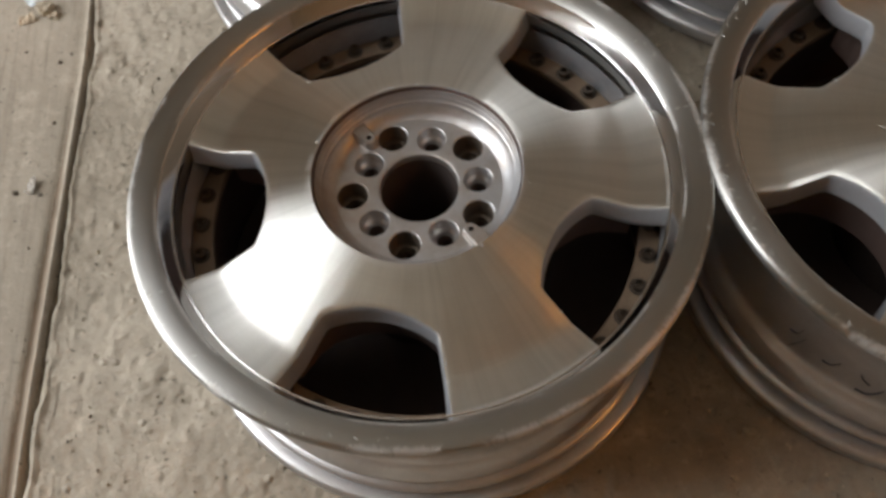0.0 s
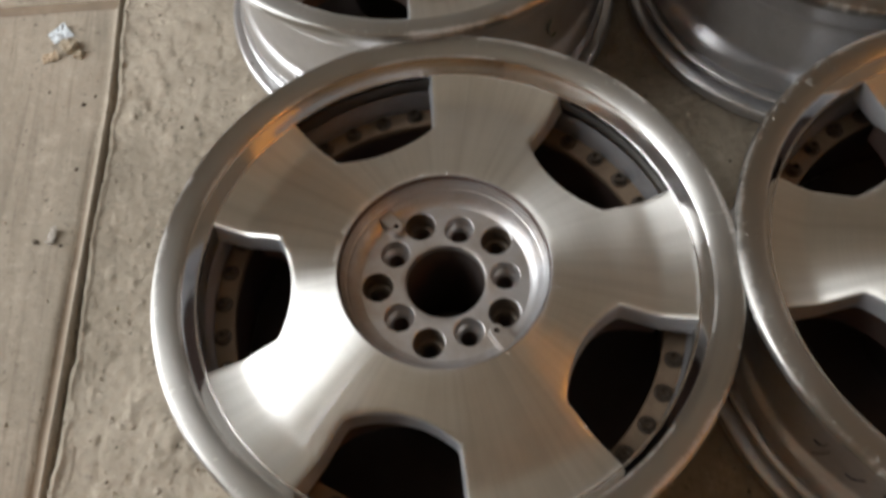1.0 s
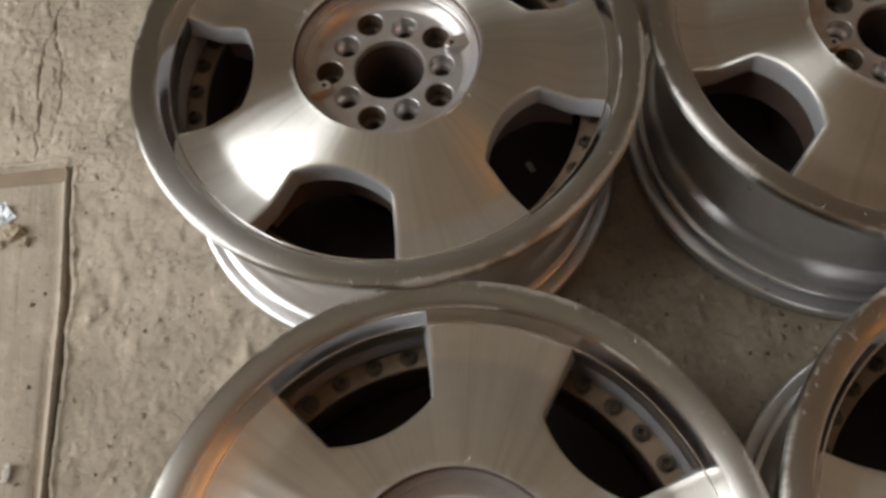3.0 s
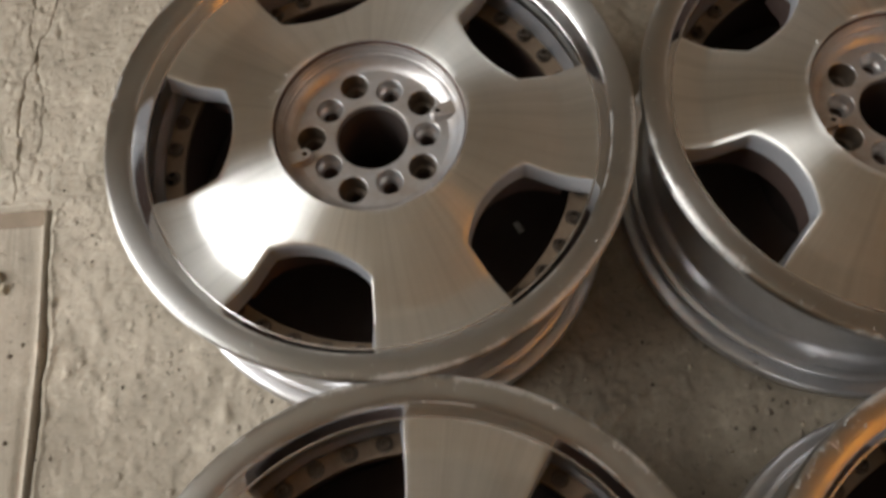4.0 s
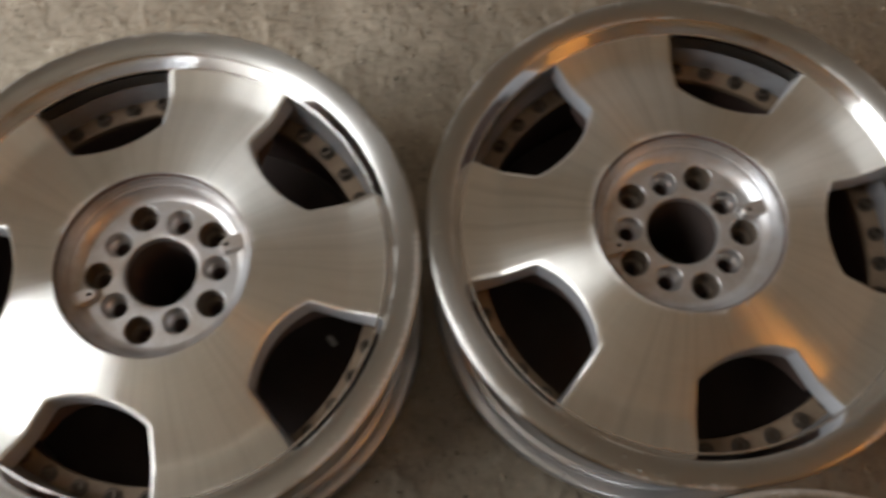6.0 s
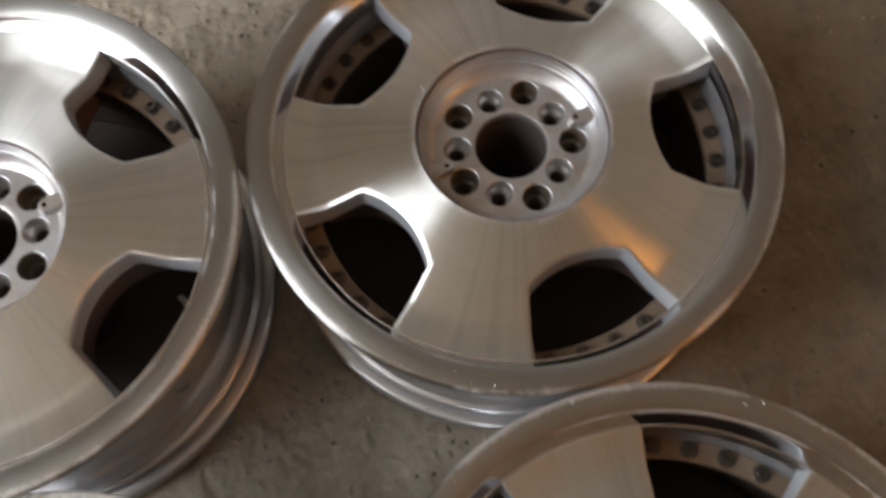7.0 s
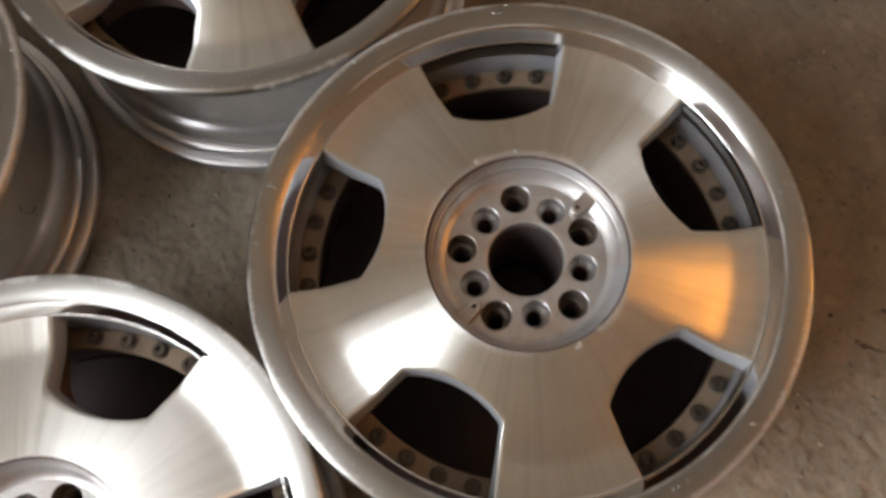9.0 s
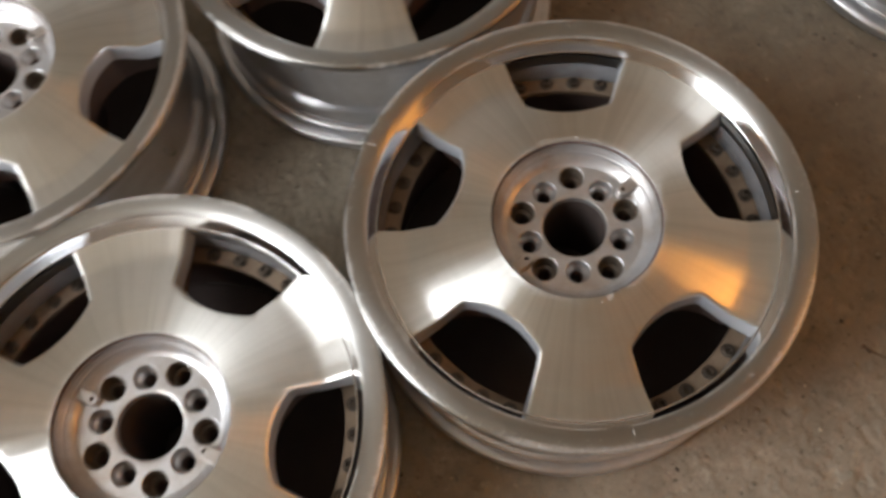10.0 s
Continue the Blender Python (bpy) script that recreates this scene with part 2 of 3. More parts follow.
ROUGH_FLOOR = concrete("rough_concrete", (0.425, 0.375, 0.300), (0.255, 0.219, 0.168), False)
TROWELLED = concrete("trowelled_concrete", (0.345, 0.300, 0.238), (0.250, 0.215, 0.166), True)
PLASTER = plain("old_plaster", (0.40, 0.285, 0.16), 0.9, 0.0, 0.3, 3.0)
FLAKE = plain("peeling_lacquer", (0.64, 0.63, 0.60), 0.45, 0.0, 0.15, 300.0)
RED_PLASTER = plain("red_brown_plaster", (0.45, 0.33, 0.230), 0.9, 0.0, 0.35, 2.0)
BOARDS = plain("pale_ceiling_boards", (0.74, 0.68, 0.585), 0.8, 0.0, 0.4, 4.0)
SUNK = plain("sunk_brown_screed", (0.24, 0.185, 0.13), 0.8, 0.0, 0.25, 30.0)
BEAM_WOOD = plain("brown_beam_wood", (0.34, 0.27, 0.19), 0.8, 0.0, 0.3, 8.0)
PALE_PLASTER = plain("pale_plaster", (0.80, 0.79, 0.76), 0.9, 0.0, 0.3, 3.0)
DUSTY_GROUND = plain("dusty_ground", (0.34, 0.29, 0.22), 0.95, 0.0, 0.3, 0.8)


# ---- building helpers ----
import functools

def mesh_from(name, verts, faces, materials, smooth=True, slots=None):
    me = bpy.data.meshes.new(name)
    me.from_pydata([tuple(v) for v in verts], [], faces)
    for m in materials:
        me.materials.append(m)
    if slots is not None:
        me.polygons.foreach_set("material_index", slots)
    if smooth:
        me.polygons.foreach_set("use_smooth", [True] * len(me.polygons))
        me.set_sharp_from_angle(angle=radians(38))
    me.update()
    return me


def place_part(name, me, parent, m=None, label=""):
    ob = new(name, me)
    ob.parent = parent
    if m is not None:
        ob.matrix_basis = m
    return tagged(ob, label) if label else ob


def part(name, bm, mat, parent, label="", smooth=True):
    me = bpy.data.meshes.new(name)
    bmesh.ops.recalc_face_normals(bm, faces=bm.faces)
    bm.to_mesh(me)
    bm.free()
    me.materials.append(mat)
    me.polygons.foreach_set("use_smooth", [smooth] * len(me.polygons))
    return place_part(name, me, parent, None, label)


def rounded(profile, times=2):
    """Cuts the corners of an open line of (r, z) points, so that it bends smoothly."""
    pts = [np.array(p, float) for p in profile]
    for _ in range(times):
        out = [pts[0]]
        for a, b in zip(pts[:-1], pts[1:]):
            out += [a * 0.75 + b * 0.25, a * 0.25 + b * 0.75]
        pts = out + [pts[-1]]
    return pts


def revolve(name, profile, materials, steps=192, slots=None, closed=False):
    verts, faces, which = [], [], []
    n = len(profile)
    for i in range(steps):
        a = 2 * math.pi * i / steps
        verts += [(r * math.cos(a), r * math.sin(a), z) for r, z in profile]
    for i in range(steps):
        j = (i + 1) % steps
        for k in range(n if closed else n - 1):
            l = (k + 1) % n
            faces.append((i * n + k, j * n + k, j * n + l, i * n + l))
            which.append(slots[k] if slots else 0)
    return mesh_from(name, verts, faces, materials, True, which)


def box(bm, x0, y0, z0, x1, y1, z1):
    m = Matrix.Translation(((x0 + x1) / 2, (y0 + y1) / 2, (z0 + z1) / 2)) @ Matrix.Diagonal((x1 - x0, y1 - y0, z1 - z0, 1))
    bmesh.ops.create_cube(bm, size=1.0, matrix=m)


def wall_with_hole(name, label, axis_at, thick, a0, a1, h, o0, o1, z0, z1, mat):
    """A wall across x at axis_at, from y a0 to a1, with one opening o0..o1, z0..z1."""
    bm = bmesh.new()
    for y0, y1, b, t in ((a0, o0, 0, h), (o1, a1, 0, h), (o0, o1, z1, h), (o0, o1, 0, z0)):
        if t - b > 0.001:
            box(bm, axis_at, y0, b, axis_at + thick, y1, t)
    bmesh.ops.remove_doubles(bm, verts=bm.verts, dist=0.0005)
    ob = part(name, bm, mat, None, "", False)
    return tagged(ob, label, "wall", kind="structure")


# ---- the ground and the room ----
@functools.lru_cache(maxsize=None)
def lattice(seed):
    rng = np.random.RandomState(seed)
    return rng.rand(256, 256)


def value_noise(x, y, scale, seed):
    """Smooth random heights, about -0.5 to 0.5."""
    g = lattice(seed)
    u, v = x * scale + 1000.0, y * scale + 1000.0
    i, j = np.floor(u).astype(int), np.floor(v).astype(int)
    fu, fv = u - i, v - j
    fu, fv = fu * fu * (3 - 2 * fu), fv * fv * (3 - 2 * fv)
    a, b = g[i % 256, j % 256], g[(i + 1) % 256, j % 256]
    c, d = g[i % 256, (j + 1) % 256], g[(i + 1) % 256, (j + 1) % 256]
    return (a * (1 - fu) + b * fu) * (1 - fv) + (c * (1 - fu) + d * fu) * fv - 0.5


def joint_x(y):
    """The line of the slab's long joint."""
    return -0.377 + 0.055 * np.minimum(0.0, y - 0.36) - 0.03 * np.minimum(0.0, y + 0.1)


SLAB_Y = 0.521
CRACKS = [
    [(-0.37, 0.95), (-0.379, 0.863), (-0.384, 0.803), (-0.407, 0.732), (-0.417, 0.689), (-0.419, 0.625), (-0.412, 0.585), (-0.424, 0.537)],
    [(-0.40, 0.96), (-0.406, 0.867), (-0.412, 0.773), (-0.396, 0.70), (-0.39, 0.64), (-0.398, 0.575)],
    [(-0.36, 0.53), (-0.325, 0.565), (-0.29, 0.555), (-0.255, 0.60)],
]


def distance_to(x, y, line):
    best = np.full(x.shape, 9.0)
    for (ax, ay), (bx, by) in zip(line[:-1], line[1:]):
        dx, dy = bx - ax, by - ay
        t = np.clip(((x - ax) * dx + (y - ay) * dy) / (dx * dx + dy * dy), 0, 1)
        best = np.minimum(best, np.hypot(x - ax - t * dx, y - ay - t * dy))
    return best


def floor_height(x, y):
    h = 0.0010 * value_noise(x, y, 9, 1) + 0.0004 * value_noise(x, y, 28, 2) + 0.0004 * value_noise(x, y, 75, 3) + 0.0009 * value_noise(x, y, 150, 4)
    plates = value_noise(x, y, 11, 13) + 0.5 * value_noise(x, y, 27, 14) + 0.25 * value_noise(x, y, 70, 15)
    h = h + 0.0006 * np.tanh(60 * plates) + 0.0005 * np.tanh(70 * (plates - 0.2)) + 0.0005 * np.tanh(70 * (plates + 0.2))
    h = h + 0.0004 * value_noise(x, y, 120, 16)
    pits = value_noise(x, y, 85, 5)
    h = h - 0.0024 * np.clip(pits - 0.33, 0, 1) / 0.17
    lumps = value_noise(x, y, 60, 6)
    h = h + 0.0022 * np.clip(lumps - 0.34, 0, 1) / 0.14 + 0.0016 * np.clip(value_noise(x, y, 120, 17) - 0.30, 0, 1) / 0.2 - 0.0018 * np.clip(value_noise(x, y, 130, 18) - 0.34, 0, 1) / 0.16
    # trowelled slab: flatter, with long strokes
    jx = joint_x(y)
    wob = 0.0022 * value_noise(x * 0, y, 55, 7) + 0.0030 * value_noise(x * 0, y, 22, 8)
    d = x - jx
    slab = (d < 0) & (y < SLAB_Y)
    strokes = 0.0006 * value_noise(x, y * 0.06, 95, 9) + 0.0009 * value_noise(x, y * 0.15, 30, 10) + 0.0006 * value_noise(x, y, 40, 12)
    h = np.where(slab, strokes - 0.0012, h)
    # along the joint: a hollow, a raised bead, a dark gap with a ragged edge
    along = y < SLAB_Y + 0.004
    bead = np.exp(-((d + 0.0040) / 0.0025) ** 2)
    gap = np.exp(-((d - 0.0012 - wob * 0.5) / (0.0014 + np.clip(wob, 0, 1) * 1.1)) ** 2)
    hollow = np.exp(-((d + 0.0135) / 0.0050) ** 2) * np.clip((0.42 - y) / 0.2, 0.3, 1.6)
    crust = 0.0045 * np.abs(value_noise(x * 0, y, 38, 19)) + 0.0030 * value_noise(x * 0, y, 90, 21)
    ragged = np.exp(-((d - 0.0075 - 1.6 * wob - crust) / 0.0028) ** 2)
    h = np.where(along, h + 0.0042 * bead - 0.0120 * gap - 0.0024 * hollow + 0.0021 * ragged, h)
    # across the slab's end: a sunk smooth strip
    w = y - (SLAB_Y - 0.05 * (x + 0.38))
    strip = (d < -0.004) & (w > -0.013) & (w < 0.011)
    h = np.where(strip, -0.0095 + 0.3 * strokes, h)
    lipd = np.exp(-((w - 0.0145) / 0.003) ** 2) * (d < 0.0)
    h = h + 0.0018 * lipd
    for k, line in enumerate(CRACKS):
        wx = 0.008 * value_noise(x, y, 45, 20 + k) + 0.005 * value_noise(x, y, 160, 40 + k)
        wy = 0.008 * value_noise(x, y, 45, 30 + k) + 0.005 * value_noise(x, y, 160, 50 + k)
        away = distance_to(x + wx, y + wy, line)
        open_by = np.clip(0.65 + 1.0 * value_noise(x, y, 24, 60 + k), 0.3, 1.0)
        h = h - (0.0080 if k < 1 else 0.0050) * open_by * np.exp(-(away / (0.0006 + 0.0006 * open_by)) ** 2)
        h = h - 0.0010 * np.clip(value_noise(x, y, 70, 70 + k) + 0.1, 0, 1) * np.exp(-(away / 0.004) ** 2)
    # slow unevenness: a little lower beneath one wheel, higher beneath another
    h = h - 0.0035 * np.exp(-(x ** 2 + y ** 2) / 0.11) + 0.0045 * np.exp(-((x - 0.004) ** 2 + (y - 0.47) ** 2) / 0.11)
    return h


def spaced(dense0, dense1, step, low, high):
    mid = np.arange(dense0, dense1, step)
    before = dense0 - np.cumsum(step * 1.35 ** np.arange(1, 40))
    after = mid[-1] + np.cumsum(step * 1.35 ** np.arange(1, 40))
    return np.concatenate([[low], before[before > low + 0.02][::-1], mid, after[after < high - 0.02], [high]])


def build_floor():
    xs = spaced(-0.62, 1.12, 0.0026, WEST - 0.2, EAST + 0.2)
    xs = np.concatenate([xs[xs < -0.452], np.arange(-0.45, -0.365, 0.0011), xs[xs > -0.364]])
    ys = spaced(-0.50, 1.02, 0.0026, SOUTH - 0.2, NORTH + 0.2)
    ys = np.concatenate([ys[ys < 0.499], np.arange(0.50, 0.545, 0.0011), ys[ys > 0.546]])
    gx, gy = np.meshgrid(xs, ys, indexing="ij")
    gy = gy - 0.05 * (np.clip(gx, -0.62, -0.30) + 0.38) * np.exp(-((gy - SLAB_Y) / 0.10) ** 2)
    gz = floor_height(gx, gy)
    nx, ny = gx.shape
    verts = np.stack([gx, gy, gz], -1).reshape(-1, 3)
    i = np.arange(nx * ny).reshape(nx, ny)
    quads = np.stack([i[:-1, :-1], i[1:, :-1], i[1:, 1:], i[:-1, 1:]], -1).reshape(-1, 4)
    cx, cy = (gx[:-1, :-1] + gx[1:, 1:]) / 2, (gy[:-1, :-1] + gy[1:, 1:]) / 2
    slab = (cx < joint_x(cy) - 0.0002) & (cy < SLAB_Y + 0.011)
    w = cy - (SLAB_Y - 0.05 * (cx + 0.38))
    strip = (cx < joint_x(cy) - 0.006) & (w > -0.013) & (w < 0.011)
    # the hollow beside the joint takes the sunk strip's darker brown too
    hollow = np.abs(cx - joint_x(cy) + 0.0125) < 0.0046 * np.clip((0.36 - cy) / 0.30, 0, 1) + 0.0015 * value_noise(cx, cy, 50, 81)
    strip = strip | (hollow & (cy < 0.34))
    slot = np.where(strip, 2, np.where(slab, 1, 0)).astype(np.int32).reshape(-1)
    me = bpy.data.meshes.new("floor")
    me.vertices.add(len(verts))
    me.vertices.foreach_set("co", verts.reshape(-1))
    me.loops.add(quads.size)
    me.loops.foreach_set("vertex_index", quads.reshape(-1).astype(np.int32))
    me.polygons.add(len(quads))
    me.polygons.foreach_set("loop_start", np.arange(0, quads.size, 4, dtype=np.int32))
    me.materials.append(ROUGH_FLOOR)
    me.materials.append(TROWELLED)
    me.materials.append(SUNK)
    me.polygons.foreach_set("material_index", slot)
    me.polygons.foreach_set("use_smooth", np.ones(len(quads), dtype=bool))
    me.update(calc_edges=True)
    me.validate()
    return tagged(new("floor", me), "worn beige concrete floor with a trowelled slab and joint", "floor", kind="structure")


floor = build_floor()

wall_with_hole("wall_west", "old plastered wall with a wide open doorway", WEST - 0.2, 0.2, SOUTH, NORTH, TOP, DOOR_Y0, DOOR_Y1, 0.0, DOOR_H, PALE_PLASTER)
wall_with_hole("wall_east", "old red-brown plastered wall with a small high window", EAST, 0.2, SOUTH, NORTH, TOP, WIN_Y0, WIN_Y1, WIN_Z0, WIN_Z1, RED_PLASTER)
for side, y0 in (("wall_south", SOUTH - 0.2), ("wall_north", NORTH)):
    bm = bmesh.new()
    box(bm, WEST - 0.2, y0, 0.0, EAST + 0.2, y0 + 0.2, TOP)
    tagged(part(side, bm, PLASTER if side == "wall_south" else PALE_PLASTER, None, "", False), "plain old plastered wall", "wall", kind="structure")
bm = bmesh.new()
box(bm, WEST - 0.2, SOUTH - 0.2, TOP, EAST + 0.2, NORTH + 0.2, TOP + 0.12)
# unseen beams, added to streak the reflections in the turned discs
for k in range(9):
    at = WEST + 0.25 + 0.52 * k
    box(bm, at, SOUTH - 0.2, TOP - 0.14, at + 0.09, NORTH + 0.2, TOP - 0.001)
roof = part("ceiling", bm, BOARDS, None, "", False)
roof.data.materials.append(BEAM_WOOD)
roof.data.polygons.foreach_set("material_index", [0 if k < 6 else 1 for k in range(len(roof.data.polygons))])
tagged(roof, "pale boarded ceiling on added beams, out of view", "ceiling", kind="structure")

# outside: dusty ground before the doorway, and the glowing orange wall added beyond the high window
bm = bmesh.new()
box(bm, -60.0, -40.0, -0.25, WEST - 0.2, 40.0, -0.02)
tagged(part("ground", bm, DUSTY_GROUND, None, "", False), "sunlit dusty ground outside the doorway", "ground", kind="structure")
# its emission stands in for the unseen warm source that the wheels mirror
orange, tree, bsdf = material("glowing_orange_wall")
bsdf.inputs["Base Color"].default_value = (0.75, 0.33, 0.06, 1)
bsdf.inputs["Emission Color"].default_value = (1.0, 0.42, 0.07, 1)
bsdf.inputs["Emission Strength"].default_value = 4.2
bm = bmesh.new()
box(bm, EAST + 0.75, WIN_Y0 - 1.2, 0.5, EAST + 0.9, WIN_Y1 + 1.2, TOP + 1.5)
tagged(part("backdrop", bm, orange, None, "", False), "added glowing orange wall outside the window", "wall", kind="structure")

# ---- the wheels ----
def catmull(points, per=10):
    p = [np.array(q, float) for q in points]
    p = [2 * p[0] - p[1]] + p + [2 * p[-1] - p[-2]]
    out = []
    for a, b, c, d in zip(p[:-3], p[1:-2], p[2:-1], p[3:]):
        for t in np.arange(per) / per:
            out.append(0.5 * (2 * b + (c - a) * t + (2 * a - 5 * b + 4 * c - d) * t * t + (3 * b - a - 3 * c + d) * t ** 3))
    return np.array(out + [p[-2]])


FACE_LINE = catmull([(0.0874, 0.1990), (0.105, 0.1971), (0.1250, 0.1940), (0.1425, 0.1900), (0.156, 0.1862), (0.164, 0.1836), (0.1690, 0.1820), (0.1725, 0.1810), (0.1760, 0.1804), (0.1795, 0.1804), (0.185, 0.1811), (0.191, 0.1822), (0.198, 0.1837), (0.2056, 0.1855)])


def face_z(r):
    return float(np.interp(r, FACE_LINE[:, 0], FACE_LINE[:, 1]))


R_HUB, R_FACE = 0.0874, 0.2056


def window_line(grow=0.0, flare=0.0):
    """Half a window's edge, from the middle of its bowed inner end round the corner and out to the rim. grow shrinks the opening; flare shrinks it more towards the rim."""
    tip, cx, cy = 0.1245 + grow, 0.1360 + grow * 0.8, 0.0455 - grow
    bow = (cy * cy + (cx - tip) ** 2) / (2 * (cx - tip))
    ox, oy = 0.1945, 0.0672 - grow - flare
    pts = []
    for t in np.linspace(0, 1, 26):
        y = cy * t
        pts.append((tip + bow - math.sqrt(bow * bow - y * y), y))
    for t in np.linspace(0, 1, 30)[1:]:
        u = 0.0 if t < 0 else t
        pts.append((cx + (ox - cx) * u, cy + (oy - cy) * u + flare * 0.35 * math.sin(math.pi * u)))
    p = np.array(pts)
    for _ in range(2):
        q = p.copy()
        q[19:36] = (p[18:35] + 2 * p[19:36] + p[20:37]) / 4
        p = q
    r, a = np.hypot(p[:, 0], p[:, 1]), np.arctan2(p[:, 1], p[:, 0])
    last = np.linspace(0, 1, len(r)) ** 6
    r = r + last * (R_FACE - r[-1])
    return r, a


def sector_mesh(name, rows, mats, slots):
    """Joins strips of points (each a list of rows) into one smooth mesh."""
    verts, faces, which = [], [], []
    for strip, flip, slot in rows:
        base, w = len(verts), len(strip[0])
        for row in strip:
            verts.extend(row)
        for i in range(len(strip) - 1):
            for j in range(w - 1):
                f = (base + i * w + j, base + i * w + j + 1, base + (i + 1) * w + j + 1, base + (i + 1) * w + j)
                faces.append(f[::-1] if flip else f)
                which.append(slot)
    me = mesh_from(name, verts, faces, mats, True, which)
    bm = bmesh.new()
    bm.from_mesh(me)
    bmesh.ops.remove_doubles(bm, verts=bm.verts, dist=0.00002)
    bm.to_mesh(me)
    bm.free()
    me.set_sharp_from_angle(angle=radians(38))
    return me


def build_face():
    """The turned disc with its five openings, and one opening's painted lining (window 0)."""
    r0, a0 = window_line()
    n, across, corner, drop = len(r0), 22, 26, 0.021
    q = []
    for k in range(n):
        if k < corner:
            q.append((R_HUB, radians(36) * (k / (corner - 1)) ** 0.9))
        else:
            q.append((R_HUB + (R_FACE - R_HUB) * ((k - corner + 1) / (n - corner)), radians(36)))
    rl, al = window_line(0.0012, 0.0025)
    tops, walls, unders = [], [], []
    for s in range(5):
        for side in (1, -1):
            def point(r, a, z):
                t = 2 * math.pi * s / 5 + side * a
                return (r * math.cos(t), r * math.sin(t), z)
            top, wall, under = [], [], []
            for k in range(n):
                row = []
                for j in range(across + 1):
                    t = j / across
                    r, a = r0[k] + (q[k][0] - r0[k]) * t, a0[k] + (q[k][1] - a0[k]) * t
                    row.append(point(r, a, face_z(r) - (0.0006 if j == 0 else 0.0)))
                top.append(row)
                z, rr, aa = face_z(r0[k]), rl[k], al[k]
                foot = point(rr + 0.0006, aa - 0.001, z - drop - 0.002)
                wall.append([point(r0[k], a0[k], z - 0.0006), point(r0[k] + 0.0006, a0[k] - 0.0035, z - 0.0022), point(r0[k] + 0.0010, a0[k] - 0.0055, z - 0.0055),
                             point(r0[k] + (rr - r0[k]) * 0.6, a0[k] + (aa - a0[k]) * 0.6 - 0.0055, z - 0.015), point(rr, aa - 0.0055, z - drop), foot])
                # behind the lining the casting is hollow: its back recedes under the spokes
                u = min(1.0, max(0.0, (k - 18) / 12))
                br, ba = min(rr, 0.179) - 0.012 * (1 - u), aa + 0.07 * u
                under.append([foot, point(min(rr, 0.1800) - 0.004 * (1 - u), aa + 0.022 * u, z - drop - 0.004), point(br, ba, 0.150), point(br, ba, 0.120), point(min((br + q[k][0]) / 2, 0.179), (ba + q[k][1]) / 2, 0.115), point(min(q[k][0], 0.179), q[k][1], 0.115)])
            tops.append((top, side > 0, 0))
            unders.append((under, side < 0, 1))
            if s == 0:
                walls.append((wall, side < 0, 0))
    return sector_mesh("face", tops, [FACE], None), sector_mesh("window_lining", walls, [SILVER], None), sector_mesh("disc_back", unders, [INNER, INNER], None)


LIP_PROFILE = rounded([(0.2050, 0.1640), (0.2050, 0.1810), (0.2051, 0.1850), (0.2054, 0.1857), (0.2059, 0.1857), (0.2062, 0.1853), (0.2065, 0.1857), (0.2080, 0.1885), (0.2098, 0.1920), (0.2117, 0.1957),
                       (0.2132, 0.1986), (0.2139, 0.1994), (0.2155, 0.2004), (0.2178, 0.2015), (0.2208, 0.2025), (0.2245, 0.2032), (0.2290, 0.2036), (0.2335, 0.2036), (0.2362, 0.2029), (0.2375, 0.2008), (0.2376, 0.1965),
                       (0.2368, 0.1935), (0.2340, 0.1915), (0.2240, 0.1885)], 2)
BARREL_PROFILE = rounded([(0.2240, 0.1885), (0.2205, 0.1860), (0.2180, 0.1800), (0.2168, 0.1700), (0.2160, 0.1560), (0.2120, 0.1500), (0.2065, 0.1440), (0.2050, 0.1340), (0.2045, 0.1100),
                          (0.2046, 0.0830), (0.2050, 0.0740), (0.2066, 0.0680), (0.2098, 0.0638), (0.2126, 0.0590), (0.2146, 0.0530), (0.2158, 0.0480), (0.2166, 0.0445), (0.2158, 0.0415), (0.2090, 0.0395), (0.2058, 0.0365), (0.2080, 0.0335), (0.2170, 0.0322),
                          (0.2208, 0.0305), (0.2212, 0.0275), (0.2195, 0.0255), (0.2120, 0.0240), (0.2105, 0.0215), (0.2150, 0.0192), (0.2285, 0.0190), (0.2325, 0.0170), (0.2332, 0.0120), (0.2325, 0.0040), (0.2290, 0.0000),
                          (0.2200, 0.0020), (0.2080, 0.0060), (0.2020, 0.0200), (0.1985, 0.0500), (0.1960, 0.1000), (0.1950, 0.1236)], 2)
WELL_PROFILE = rounded([(0.1870, 0.1276), (0.1950, 0.1236), (0.2044, 0.1266), (0.2048, 0.1356), (0.2048, 0.1640)], 1)
RING_PROFILE = rounded([(0.1866, 0.1280), (0.1866, 0.1341), (0.1874, 0.1351), (0.1960, 0.1352), (0.2042, 0.1352), (0.2046, 0.1346)], 1)
HUB_PROFILE = rounded([(0.0880, 0.1935), (0.0880, 0.1982), (0.0874, 0.1990), (0.0869, 0.1984), (0.0867, 0.1965), (0.0865, 0.1940), (0.0859, 0.1934), (0.0854, 0.1942), (0.0851, 0.1945), (0.0848, 0.1930),
                       (0.0842, 0.1892), (0.0834, 0.1886), (0.0832, 0.1876), (0.0829, 0.1860), (0.0820, 0.1846), (0.0811, 0.1842), (0.0809, 0.1828), (0.0802, 0.1806), (0.0785, 0.1782), (0.0758, 0.1750), (0.0728, 0.1730), (0.0705, 0.1720)], 2)


HOLES = [(0.0567 if k % 2 == 0 else 0.0498, radians(36 * k), 0.0130 if k % 2 == 0 else 0.0122) for k in range(10)]


